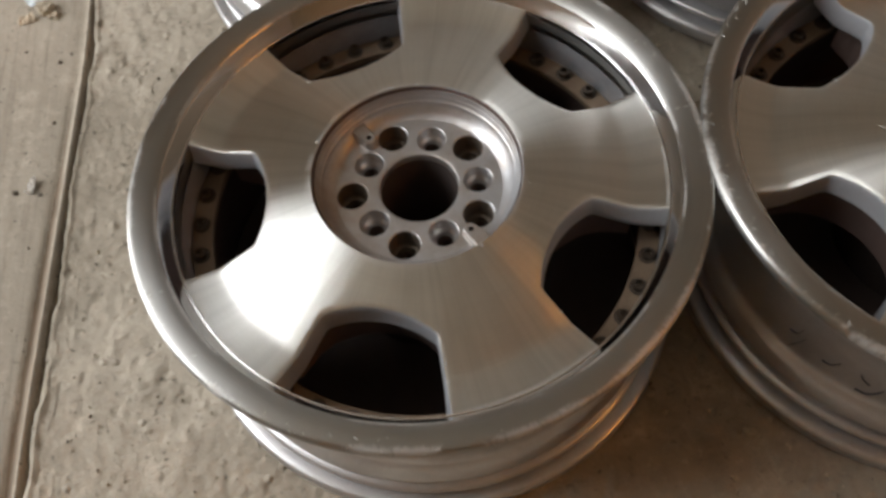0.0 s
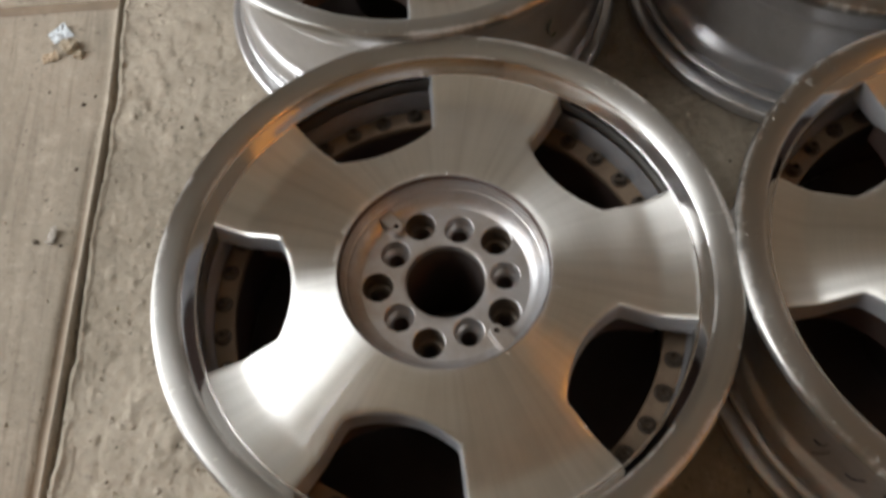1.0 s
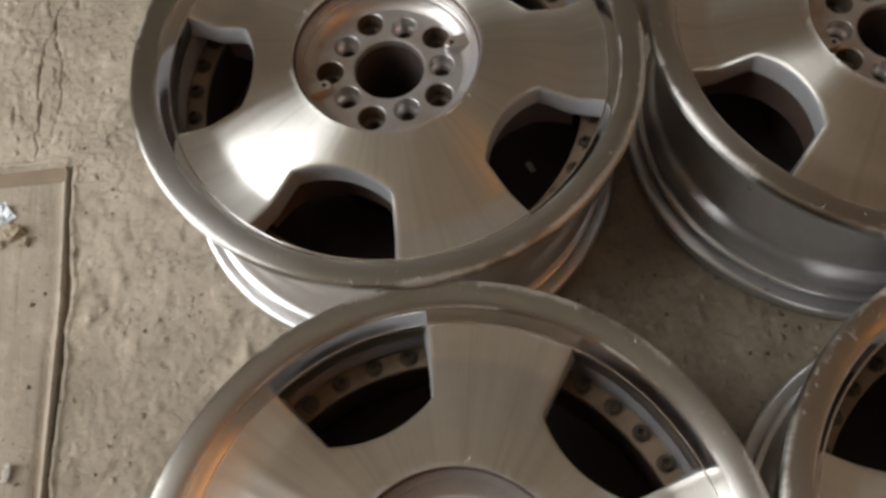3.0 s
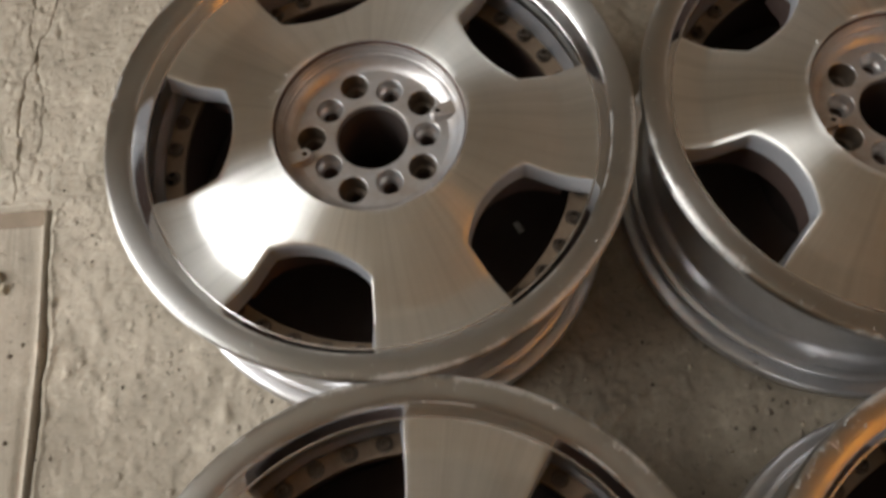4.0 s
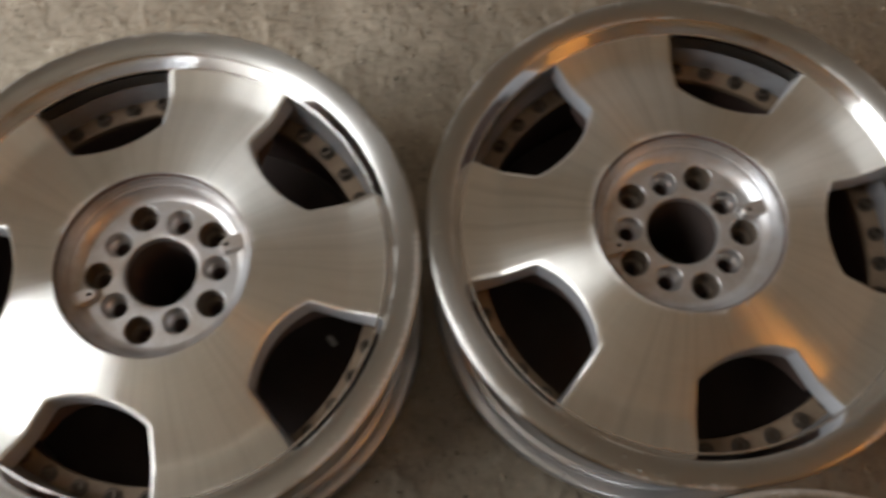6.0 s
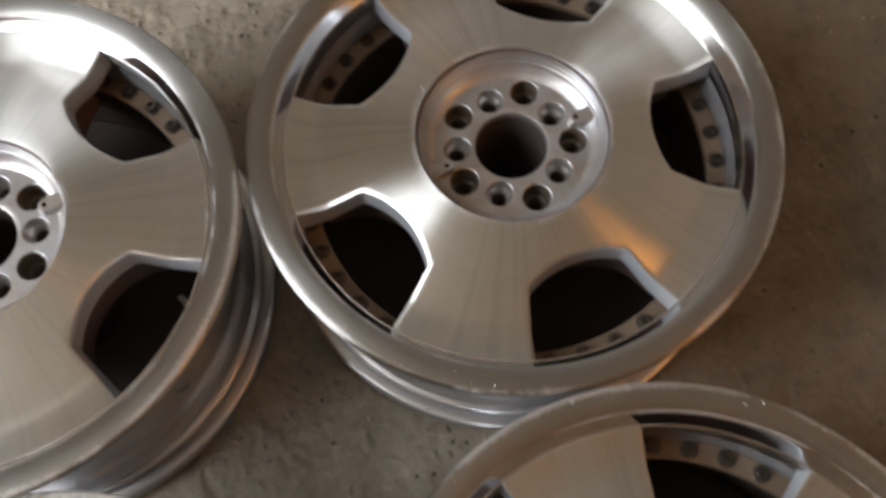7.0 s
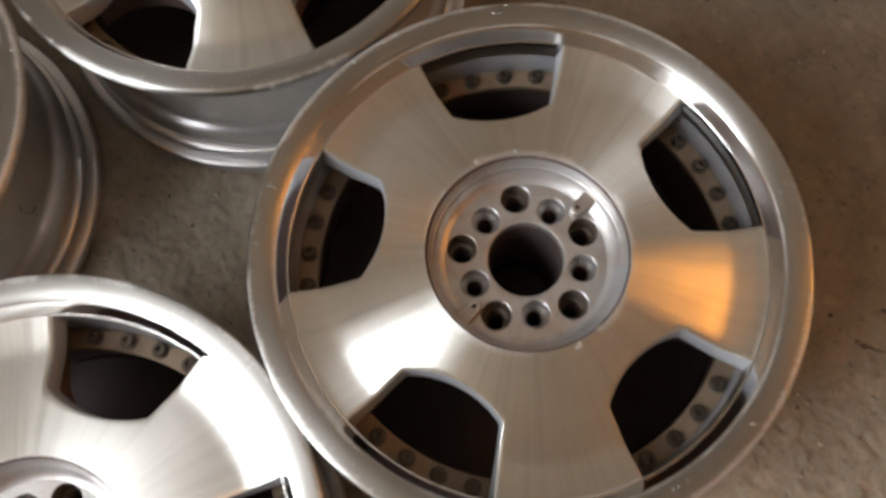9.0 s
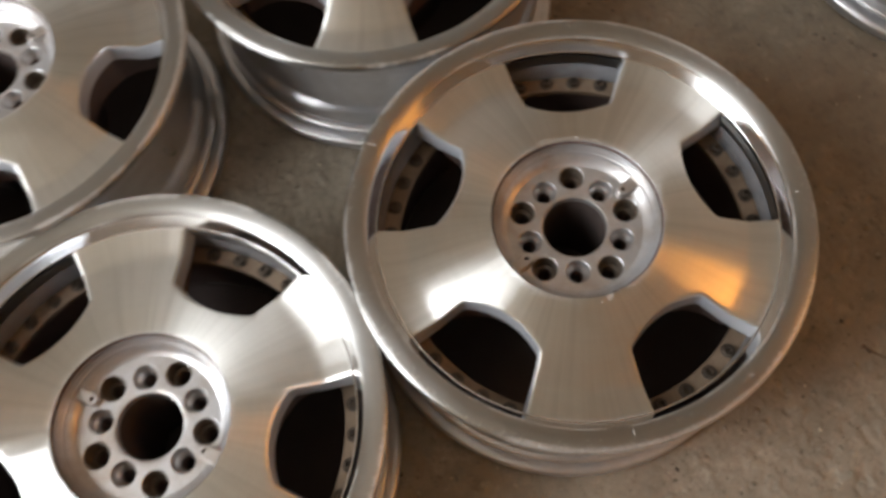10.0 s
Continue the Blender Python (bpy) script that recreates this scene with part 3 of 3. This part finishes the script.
def build_hub():
    """The sunk hub: dished collar, flat pad with ten stepped bolt holes, the bore and the drum behind."""
    z = 0.1720
    verts, faces, slots = [], [], []

    def grid(rows, slot, closed):
        base, w = len(verts), len(rows[0])
        for row in rows:
            verts.extend(row)
        n = len(rows)
        for i in range(n if closed else n - 1):
            for j in range(w - 1):
                faces.append((base + i * w + j, base + ((i + 1) % n) * w + j, base + ((i + 1) % n) * w + j + 1, base + i * w + j + 1))
                slots.append(slot)

    def tube(cx, cy, profile, steps, slot):
        grid([[(cx + r * math.cos(2 * math.pi * i / steps), cy + r * math.sin(2 * math.pi * i / steps), h) for r, h in profile] for i in range(steps)], slot, True)

    # the pad, wedge by wedge, from each hole's rim to the wedge's border
    for k, (r, a, wide) in enumerate(HOLES):
        half = radians(18)
        border = [(0.0345, a - half + 2 * half * t) for t in np.linspace(0, 1, 9)[:-1]]
        border += [(0.0345 + 0.0360 * t, a + half) for t in np.linspace(0, 1, 9)[:-1]]
        border += [(0.0705, a + half - 2 * half * t) for t in np.linspace(0, 1, 17)[:-1]]
        border += [(0.0705 - 0.0360 * t, a - half) for t in np.linspace(0, 1, 9)[:-1]]
        cx, cy = r * math.cos(a), r * math.sin(a)
        rows = []
        for br, ba in border:
            bx, by = br * math.cos(ba), br * math.sin(ba)
            t = math.atan2(by - cy, bx - cx)
            hx, hy = cx + (wide + 0.0008) * math.cos(t), cy + (wide + 0.0008) * math.sin(t)
            rows.append([(bx + (hx - bx) * u, by + (hy - by) * u, z) for u in (0, 0.5, 1)])
        grid(rows, 0, True)
        seat = 0.0115 if k % 2 else 0.0200
        steps = []
        for br, ba in border:
            t = math.atan2(br * math.sin(ba) - cy, br * math.cos(ba) - cx)
            steps.append([(cx + w * math.cos(t), cy + w * math.sin(t), h) for w, h in (
                (wide + 0.0008, z), (wide + 0.0002, z - 0.0004), (wide, z - 0.0012), (wide - 0.0008, z - seat + 0.002), (wide - 0.0022, z - seat), (0.0092, z - seat - 0.0006), (0.0088, z - seat - 0.0014), (0.0068, z - seat - 0.005))])
        grid([row[:3] for row in steps], 0, True)
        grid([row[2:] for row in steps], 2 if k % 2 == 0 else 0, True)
        deep = []
        for row in steps:
            x, y, h = row[-1]
            deep.append([row[-1], (cx + (x - cx) * 0.97, cy + (y - cy) * 0.97, z - 0.050)])
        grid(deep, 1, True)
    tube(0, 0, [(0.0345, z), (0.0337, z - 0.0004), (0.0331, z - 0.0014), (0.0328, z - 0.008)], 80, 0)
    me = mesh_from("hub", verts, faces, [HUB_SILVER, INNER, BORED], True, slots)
    bm = bmesh.new()
    bm.from_mesh(me)
    bmesh.ops.remove_doubles(bm, verts=bm.verts, dist=0.00002)
    bmesh.ops.recalc_face_normals(bm, faces=bm.faces)
    bm.to_mesh(me)
    bm.free()
    me.set_sharp_from_angle(angle=radians(30))
    return me


def build_boss():
    """A small cast tab for a cap screw, growing out of the collar, with its hole."""
    bm = bmesh.new()
    top, low = 0.1802, 0.1715
    outline = [(0.0800, -0.0068), (0.0690, -0.0062)]
    outline += [(0.0635 - 0.0055 * math.sin(t), -0.0055 * math.cos(t)) for t in np.linspace(0, math.pi, 13)]
    outline += [(0.0690, 0.0062), (0.0800, 0.0068)]
    rings = []
    for grow, z in ((0.0016, low), (0.0003, top - 0.0012), (-0.0007, top)):
        rings.append([bm.verts.new((x - (grow if x < 0.068 else 0), y * (1 + grow / 0.0065), z)) for x, y in outline])
    for a, b in zip(rings[:-1], rings[1:]):
        for i in range(len(outline) - 1):
            bm.faces.new((a[i], a[i + 1], b[i + 1], b[i]))
    hole = [bm.verts.new((0.0640 + 0.0023 * math.cos(t), 0.0023 * math.sin(t), top)) for t in np.linspace(0, 2 * math.pi, 15)[:-1]]
    foot = [bm.verts.new((v.co.x, v.co.y, top - 0.009)) for v in hole]
    edges = [bm.edges.new((hole[i], hole[(i + 1) % 14])) for i in range(14)]
    rim = rings[-1]
    edges += [e for e in bm.edges if e.verts[0] in rim and e.verts[1] in rim]
    edges.append(bm.edges.new((rim[-1], rim[0])))
    bmesh.ops.triangle_fill(bm, use_beauty=True, edges=edges, normal=(0, 0, 1))
    for i in range(14):
        f = bm.faces.new((hole[i], foot[i], foot[(i + 1) % 14], hole[(i + 1) % 14]))
        f.material_index = 1
    bm.faces.new(foot).material_index = 1
    bmesh.ops.recalc_face_normals(bm, faces=bm.faces)
    me = bpy.data.meshes.new("cap_boss")
    bm.to_mesh(me)
    bm.free()
    me.materials.append(HUB_SILVER)
    me.materials.append(INNER)
    return me


def build_bolt():
    """A socket bolt on a washer, its origin on the ring's surface."""
    verts, faces = [], []
    profile = [(0.0078, 0.0), (0.0078, 0.0010), (0.0072, 0.0014), (0.0057, 0.0015), (0.0057, 0.0052), (0.0050, 0.0060), (0.0033, 0.0060), (0.0029, 0.0052), (0.0029, 0.0020)]
    steps = 12
    n = len(profile)
    for i in range(steps):
        a = 2 * math.pi * i / steps
        verts += [(r * math.cos(a), r * math.sin(a), z) for r, z in profile]
    for i in range(steps):
        j = (i + 1) % steps
        faces += [(i * n + k, j * n + k, j * n + k + 1, i * n + k + 1) for k in range(n - 1)]
    faces.append(tuple(i * n + n - 1 for i in range(steps)))
    me = mesh_from("bolt", verts, faces, [BOLT], False)
    return me


FACE_MESH, LINING_MESH, BACK_MESH = build_face()
HUB_MESH, BOSS_MESH, BOLT_MESH = build_hub(), build_boss(), build_bolt()
# the collar's seam groove is coloured with the dark inside metal
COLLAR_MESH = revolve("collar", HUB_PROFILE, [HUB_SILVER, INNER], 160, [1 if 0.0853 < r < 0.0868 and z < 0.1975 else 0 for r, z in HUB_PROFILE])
# bore and drum, with a closing plate added to keep the openings dark
DRUM_MESH = revolve("darkening_hub_back", [(0.0328, 0.1645), (0.0330, 0.040), (0.0325, 0.032), (0.0005, 0.031), (0.0005, 0.027), (0.1990, 0.027), (0.1985, 0.031), (0.084, 0.031), (0.0845, 0.110), (0.0866, 0.190)], [DEEP], 80)
LIP_MESH = revolve("lip", LIP_PROFILE, [LIP, BRIGHT_WALL], 256, [1 if r < 0.2136 and z > 0.18 else 0 for r, z in LIP_PROFILE])
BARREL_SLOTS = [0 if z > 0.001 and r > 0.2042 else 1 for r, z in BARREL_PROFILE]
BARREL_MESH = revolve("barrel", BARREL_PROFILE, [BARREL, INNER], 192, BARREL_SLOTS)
WELL_MESH = revolve("well", WELL_PROFILE, [WELL], 192)
RING_MESH = revolve("clamp_ring", RING_PROFILE, [RING], 192)


def make_wheel(x, y, lift, turn, boss_turn, label):
    wheel = new("alloy_wheel")
    wheel.matrix_world = pose(x, y, lift, 0, 0, turn)
    tagged(wheel, label, "wheel", "set of four alloy wheels")
    place_part("face", FACE_MESH, wheel, None, "lathe-turned aluminium centre disc with five windows")
    for k in range(5):
        place_part("window_lining", LINING_MESH, wheel, pose(0, 0, 0, 0, 0, 72 * k), "silver painted window edge")
    place_part("disc_back", BACK_MESH, wheel)
    place_part("lip", LIP_MESH, wheel, None, "polished stepped lip with scuffed lacquer")
    place_part("barrel", BARREL_MESH, wheel, None, "silver painted barrel with ribbed bead seats")
    place_part("well", WELL_MESH, wheel)
    place_part("clamp_ring", RING_MESH, wheel, None, "grimy tan bolted ring")
    place_part("hub", HUB_MESH, wheel, None, "silver hub pad with ten bolt holes and a bore")
    place_part("collar", COLLAR_MESH, wheel, None, "dished silver collar with a dark edge")
    place_part("darkening_hub_back", DRUM_MESH, wheel)
    for k in range(2):
        place_part("cap_boss", BOSS_MESH, wheel, pose(0, 0, 0, 0, 0, boss_turn + 180 * k))
    for k in range(40):
        a = radians(9 * k + 4.9)
        place_part("bolt", BOLT_MESH, wheel, pose(0.1965 * math.cos(a), 0.1965 * math.sin(a), 0.1352, 0, 0, (k * 37) % 60))
    return wheel


WHEELS = []
WHEELS.append(make_wheel(0.0, 0.0, -0.0035, -180.51, 306, "five-window aluminium wheel with flaked lip lacquer, lying on concrete"))
WHEELS.append(make_wheel(0.004, 0.4695, 0.0045, 174.79, 18, "five-window aluminium wheel lying face up beside the slab joint"))
WHEELS.append(make_wheel(0.484, 0.4343, 0.0, -154.92, 162, "five-window aluminium wheel with browned lip, lying face up"))
WHEELS.append(make_wheel(0.4691, -0.0423, 0.0, 132.0, 54, "five-window aluminium wheel with scratched lip, lying face up"))
WHEELS.append(make_wheel(1.230, 0.120, 0.0, 40.0, 90, "silver wheel rim lying apart from the others in the shade"))


def lip_z(r):
    """Height of the lip's upper side."""
    upper = [p for p in LIP_PROFILE if p[1] > 0.190 and p[0] > 0.212]
    top = upper[:int(np.argmax([p[0] for p in upper])) + 1]
    return float(np.interp(r, [p[0] for p in top], [p[1] for p in top]))


def flake_lacquer(wheel, seed, rim, hub, sides):
    """Lacquer peeling off in small curled slivers: at the lip's edge, round the hub and along the windows."""
    rng = np.random.RandomState(seed)
    spots = []
    lumpy = rng.rand(24)
    while len(spots) < rim:
        a = rng.rand() * 2 * math.pi
        if rng.rand() < 0.15 + 0.85 * lumpy[int(a / (2 * math.pi) * 24) % 24] ** 1.5:
            spots.append((min(0.2356, max(0.2215, 0.2359 - rng.exponential(0.0042))), a, lip_z, rng.uniform(-1.0, 1.0), 0.0008 + 0.0032 * rng.rand() ** 2))
    for k in range(hub):
        spots.append((0.0885 + rng.exponential(0.0022), rng.rand() * 2 * math.pi, face_z, rng.uniform(-0.7, 0.7), 0.0008 + 0.0030 * rng.rand() ** 2))
    edge_r, edge_a = window_line()
    for k in range(sides):
        i, side = rng.randint(14, 52), rng.choice((-1, 1))
        spots.append((float(edge_r[i]), 2 * math.pi * rng.randint(5) / 5 + side * (float(edge_a[i]) + rng.uniform(0.004, 0.016)), face_z, rng.uniform(0, 3.1), 0.0008 + 0.0022 * rng.rand() ** 2))
    verts, faces = [], []
    for r, a, surface, lean, half in spots:
        width, base = rng.uniform(0.0002, 0.0005), len(verts)
        t = a + lean
        x, y = r * math.cos(a), r * math.sin(a)
        for du, dw, up in ((-half, 0, 0.0001), (0.1 * half, width, 0.0001), (half, width * 0.8, 0.0002), (0.1 * half, -width, 0.0001), (0, 0, 0.0006)):
            px, py = x + du * math.cos(t) - dw * math.sin(t), y + du * math.sin(t) + dw * math.cos(t)
            verts.append((px, py, surface(math.hypot(px, py)) + up))
        faces += [(base, base + 1, base + 4), (base + 1, base + 2, base + 4), (base + 2, base + 3, base + 4), (base + 3, base, base + 4)]
    slivers = place_part("peeling_lacquer", mesh_from("peeling_lacquer", verts, faces, [FLAKE], False), wheel)
    tagged(slivers, "whitish peeling lacquer slivers", kind="stuff")


for wheel, seed, rim, hub, sides in zip(WHEELS, (3, 5, 8, 13, 21), (70, 50, 40, 200, 20), (40, 30, 30, 70, 8), (40, 16, 16, 40, 0)):
    flake_lacquer(wheel, seed, rim, hub, sides)


# ---- small things on the floor ----
def ground_z(x, y):
    return float(floor_height(np.array([x]), np.array([y]))[0])


FOIL = plain("pale_blue_foil", (0.58, 0.63, 0.66), 0.45, 0.2, 0.3, 90.0)
MORTAR = plain("mortar_crumb", (0.40, 0.34, 0.25), 0.95, 0.0, 0.35, 160.0)
DARK_STONE = plain("dark_stone", (0.10, 0.078, 0.055), 0.9, 0.0, 0.4, 200.0)
CARD = plain("torn_card", (0.50, 0.41, 0.30), 0.9, 0.0, 0.2, 120.0)
WHITE_CHIP = plain("white_plastic_chip", (0.72, 0.70, 0.66), 0.5, 0.0, 0.1, 120.0)


def crumb(name, x, y, size, turn, mat, label, category, seed, rough=0.35):
    """A broken lump: a ball knocked out of shape, flattened where it lies."""
    bm = bmesh.new()
    bmesh.ops.create_icosphere(bm, subdivisions=3, radius=1.0)
    for v in bm.verts:
        d = v.co.normalized()
        k = 1 + rough * noise.noise(d * 1.3 + Vector((seed, 0, 0))) + 0.6 * rough * noise.noise(d * 3.1 + Vector((0, seed, 0))) + 0.25 * rough * noise.noise(d * 8.0 + Vector((0, 0, seed)))
        facet = max(abs(d.x + 0.3 * d.y), abs(d.y - 0.4 * d.z), abs(d.z))
        k *= 0.72 / (0.35 + 0.65 * facet)
        v.co = Vector((d.x * size[0] * k, d.y * size[1] * k, max(d.z * size[2] * k, -0.35 * size[2])))
    ob = part(name, bm, mat, None, "", False)
    ob.matrix_world = pose(x, y, ground_z(x, y) + 0.33 * size[2], 0, 0, turn)
    return tagged(ob, label, category)


def scrap(name, x, y, size, turn, mat, label, category, seed, lift):
    """A thin torn sheet, creased and curled."""
    bm = bmesh.new()
    bmesh.ops.create_grid(bm, x_segments=14, y_segments=10, size=1.0)
    for v in bm.verts:
        u, w = v.co.x, v.co.y
        edge = 1 + 0.13 * noise.noise(Vector((u * 2 + seed, w * 2, 0)))
        crease = abs(noise.noise(Vector((u * 1.6, w * 1.6, seed)))) * lift * 1.6 + lift * 0.9 * max(0, u * 0.6 + w * 0.4) ** 2
        v.co = Vector((u * size[0] * edge, w * size[1] * edge, crease))
    bmesh.ops.solidify(bm, geom=bm.faces[:], thickness=0.0006)
    ob = part(name, bm, mat, None, "", False)
    ob.matrix_world = pose(x, y, ground_z(x, y) + 0.0016, 4, -5, turn)
    return tagged(ob, label, category)


scrap("foil_scrap", -0.452, 0.473, (0.0125, 0.0115), 32, FOIL, "pale blue crumpled foil scrap on the concrete slab", "scrap", 2.3, 0.0030)
crumb("mortar_crumb", -0.437, 0.450, (0.014, 0.012, 0.010), 15, MORTAR, "rough beige mortar crumb lying on the slab", "rubble", 4.1, 0.5)
scrap("card_scrap", -0.460, 0.437, (0.0105, 0.0060), 10, CARD, "torn tan card scrap on the slab", "scrap", 7.9, 0.004)
crumb("mortar_crumb", -0.424, 0.437, (0.008, 0.007, 0.006), 70, MORTAR, "small grey-brown mortar crumb on the slab", "rubble", 9.4, 0.5)
scrap("plastic_chip", -0.427, 0.182, (0.0040, 0.0095), -12, WHITE_CHIP, "splinter of white plastic on the slab", "scrap", 5.2, 0.006)
crumb("plastic_clip", 0.138, 0.420, (0.0040, 0.0075, 0.004), 20, WHITE_CHIP, "small white plastic clip lying inside a wheel", "clip", 3.3, 0.5).location.z = 0.0372
for k, (x, y, s) in enumerate([(-0.446, 0.177, 0.0042), (-0.412, 0.360, 0.0032), (-0.399, 0.371, 0.0026), (-0.488, 0.670, 0.0045), (-0.418, 0.170, 0.0030), (-0.456, 0.384, 0.0026), (0.725, -0.30, 0.0042), (0.34, 0.19, 0.0035), (0.366, 0.215, 0.0028), (-0.29, 0.31, 0.0026), (-0.31, 0.12, 0.0024), (0.25, 0.245, 0.0030)]):
    crumb("pebble", x, y, (s, s * 0.75, s * 0.6), k * 50, DARK_STONE, "small dark pebble lying on concrete", "stone", 1.7 * k, 0.4)

for k, (x, y, size) in enumerate([(0.263, -0.201, 0.0075), (0.322, -0.211, 0.0060), (0.296, -0.190, 0.0045), (0.292, -0.218, 0.0040), (0.239, -0.237, 0.0042), (0.342, -0.229, 0.0048)]):
    crumb("mortar_crumb", x, y, (size, size * 0.8, size * 0.7), 40 * k, MORTAR, "brown mortar crumb lying between the wheels", "rubble", 3.7 * k + 0.6, 0.5)

TWIG = plain("dry_twig_bark", (0.15, 0.10, 0.06), 0.9, 0.0, 0.4, 220.0)


def twig(points, thick, label):
    """A thin dry twig along the floor, tapered to its end, with a thicker stub at its start."""
    path = catmull(points, 8)
    verts, faces, sides = [], [], 8
    for i, (x, y) in enumerate(path):
        nxt, last = path[min(i + 1, len(path) - 1)], path[max(i - 1, 0)]
        t = math.atan2(nxt[1] - last[1], nxt[0] - last[0])
        u = i / (len(path) - 1)
        w = thick * (1.0 - 0.6 * u) * (1 + 0.2 * math.sin(9 * u)) * (1.5 if i < 3 else 1.0)
        z = ground_z(x, y) + 0.8 * w
        for j in range(sides):
            c = 2 * math.pi * j / sides
            verts.append((x - w * math.cos(c) * math.sin(t), y + w * math.cos(c) * math.cos(t), z + w * math.sin(c)))
    n = len(path)
    for i in range(n - 1):
        faces += [(i * sides + j, i * sides + (j + 1) % sides, (i + 1) * sides + (j + 1) % sides, (i + 1) * sides + j) for j in range(sides)]
    faces += [tuple(range(sides))[::-1], tuple((n - 1) * sides + j for j in range(sides))]
    tagged(new("twig", mesh_from("twig", verts, faces, [TWIG], True)), label, "twig")


twig([(0.722, -0.291), (0.727, -0.302), (0.736, -0.316), (0.751, -0.330), (0.768, -0.340)], 0.0017, "dry curved brown twig lying on the concrete floor")
twig([(0.716, -0.362), (0.727, -0.371), (0.742, -0.376)], 0.0010, "short brown twig lying on the concrete floor")

# marks scribbled on two barrels, illegible
INK = plain("dark_blue_ink", (0.02, 0.02, 0.035), 0.5, 0.0, 0.2, 60.0)
GREEN_INK = plain("green_ink", (0.03, 0.12, 0.04), 0.5, 0.0, 0.2, 60.0)


def scribble(wheel, turn, points, mat):
    """A thin stroke that follows the barrel, through a few (angle, height) points."""
    path = catmull(points, 8)
    verts, faces = [], []
    for a, z in path:
        t = radians(a - turn)
        verts += [(0.2068 * math.cos(t), 0.2068 * math.sin(t), z - 0.0008), (0.2068 * math.cos(t), 0.2068 * math.sin(t), z + 0.0008),
                  (0.2055 * math.cos(t), 0.2055 * math.sin(t), z)]
    for i in range(len(path) - 1):
        faces += [(3 * i + k, 3 * i + (k + 1) % 3, 3 * i + 3 + (k + 1) % 3, 3 * i + 3 + k) for k in range(3)]
    place_part("pen_stroke", mesh_from("pen_stroke", verts, faces, [mat], True), wheel, None, "thin pen stroke")


for line in ([(-150.3, 0.098), (-148.5, 0.100), (-147.6, 0.111)], [(-146.0, 0.104), (-146.9, 0.090), (-148.5, 0.076)], [(-140.8, 0.091), (-138.7, 0.092), (-137.0, 0.103)],
             [(-132.5, 0.104), (-131.2, 0.098), (-129.6, 0.095)], [(-131.4, 0.078), (-128.5, 0.080), (-126.4, 0.095)]):
    scribble(WHEELS[3], 132.0, line, INK)
scribble(WHEELS[1], 174.79, [(-50.4, 0.117), (-51.2, 0.103), (-49.6, 0.089), (-47.8, 0.089)], GREEN_INK)

# loose grit: too many small grains to count
rng = np.random.RandomState(11)
spots = np.stack([rng.uniform(-0.62, 1.05, 6500), rng.uniform(-0.45, 1.0, 6500)])
heights = floor_height(spots[0], spots[1])
verts, faces, slots = [], [], []
for k in range(6500):
    x, y = float(spots[0, k]), float(spots[1, k])
    if any(math.hypot(x - a, y - b) < 0.225 for a, b in ((0, 0), (0.004, 0.4695), (0.484, 0.4343), (0.4691, -0.0423))) or (x < joint_x(y) and rng.rand() < 0.7):
        continue
    s = 0.0007 + (0.0030 if x > 0.1 else 0.0022) * rng.rand() ** 4
    z, base = float(heights[k]), len(verts)
    for sx, sy, sz in ((1, 0, 0), (0, 1, 0), (-1, 0, 0), (0, -1, 0), (0, 0, 0.9), (0, 0, -0.5)):
        j = rng.uniform(0.6, 1.3, 3)
        verts.append((x + s * sx * j[0], y + s * sy * j[1], z + s * 0.3 + s * sz * j[2]))
    for a, b, c in ((0, 1, 4), (1, 2, 4), (2, 3, 4), (3, 0, 4), (1, 0, 5), (2, 1, 5), (3, 2, 5), (0, 3, 5)):
        faces.append((base + a, base + b, base + c))
        slots.append((2, 0, 2, 2, 2, 1)[k % 6])
grit = new("loose_grit", mesh_from("loose_grit", verts, faces, [MORTAR, DARK_STONE, ROUGH_FLOOR], False, slots))
tagged(grit, "scattered sandy grit on the concrete floor", "grit", kind="stuff")
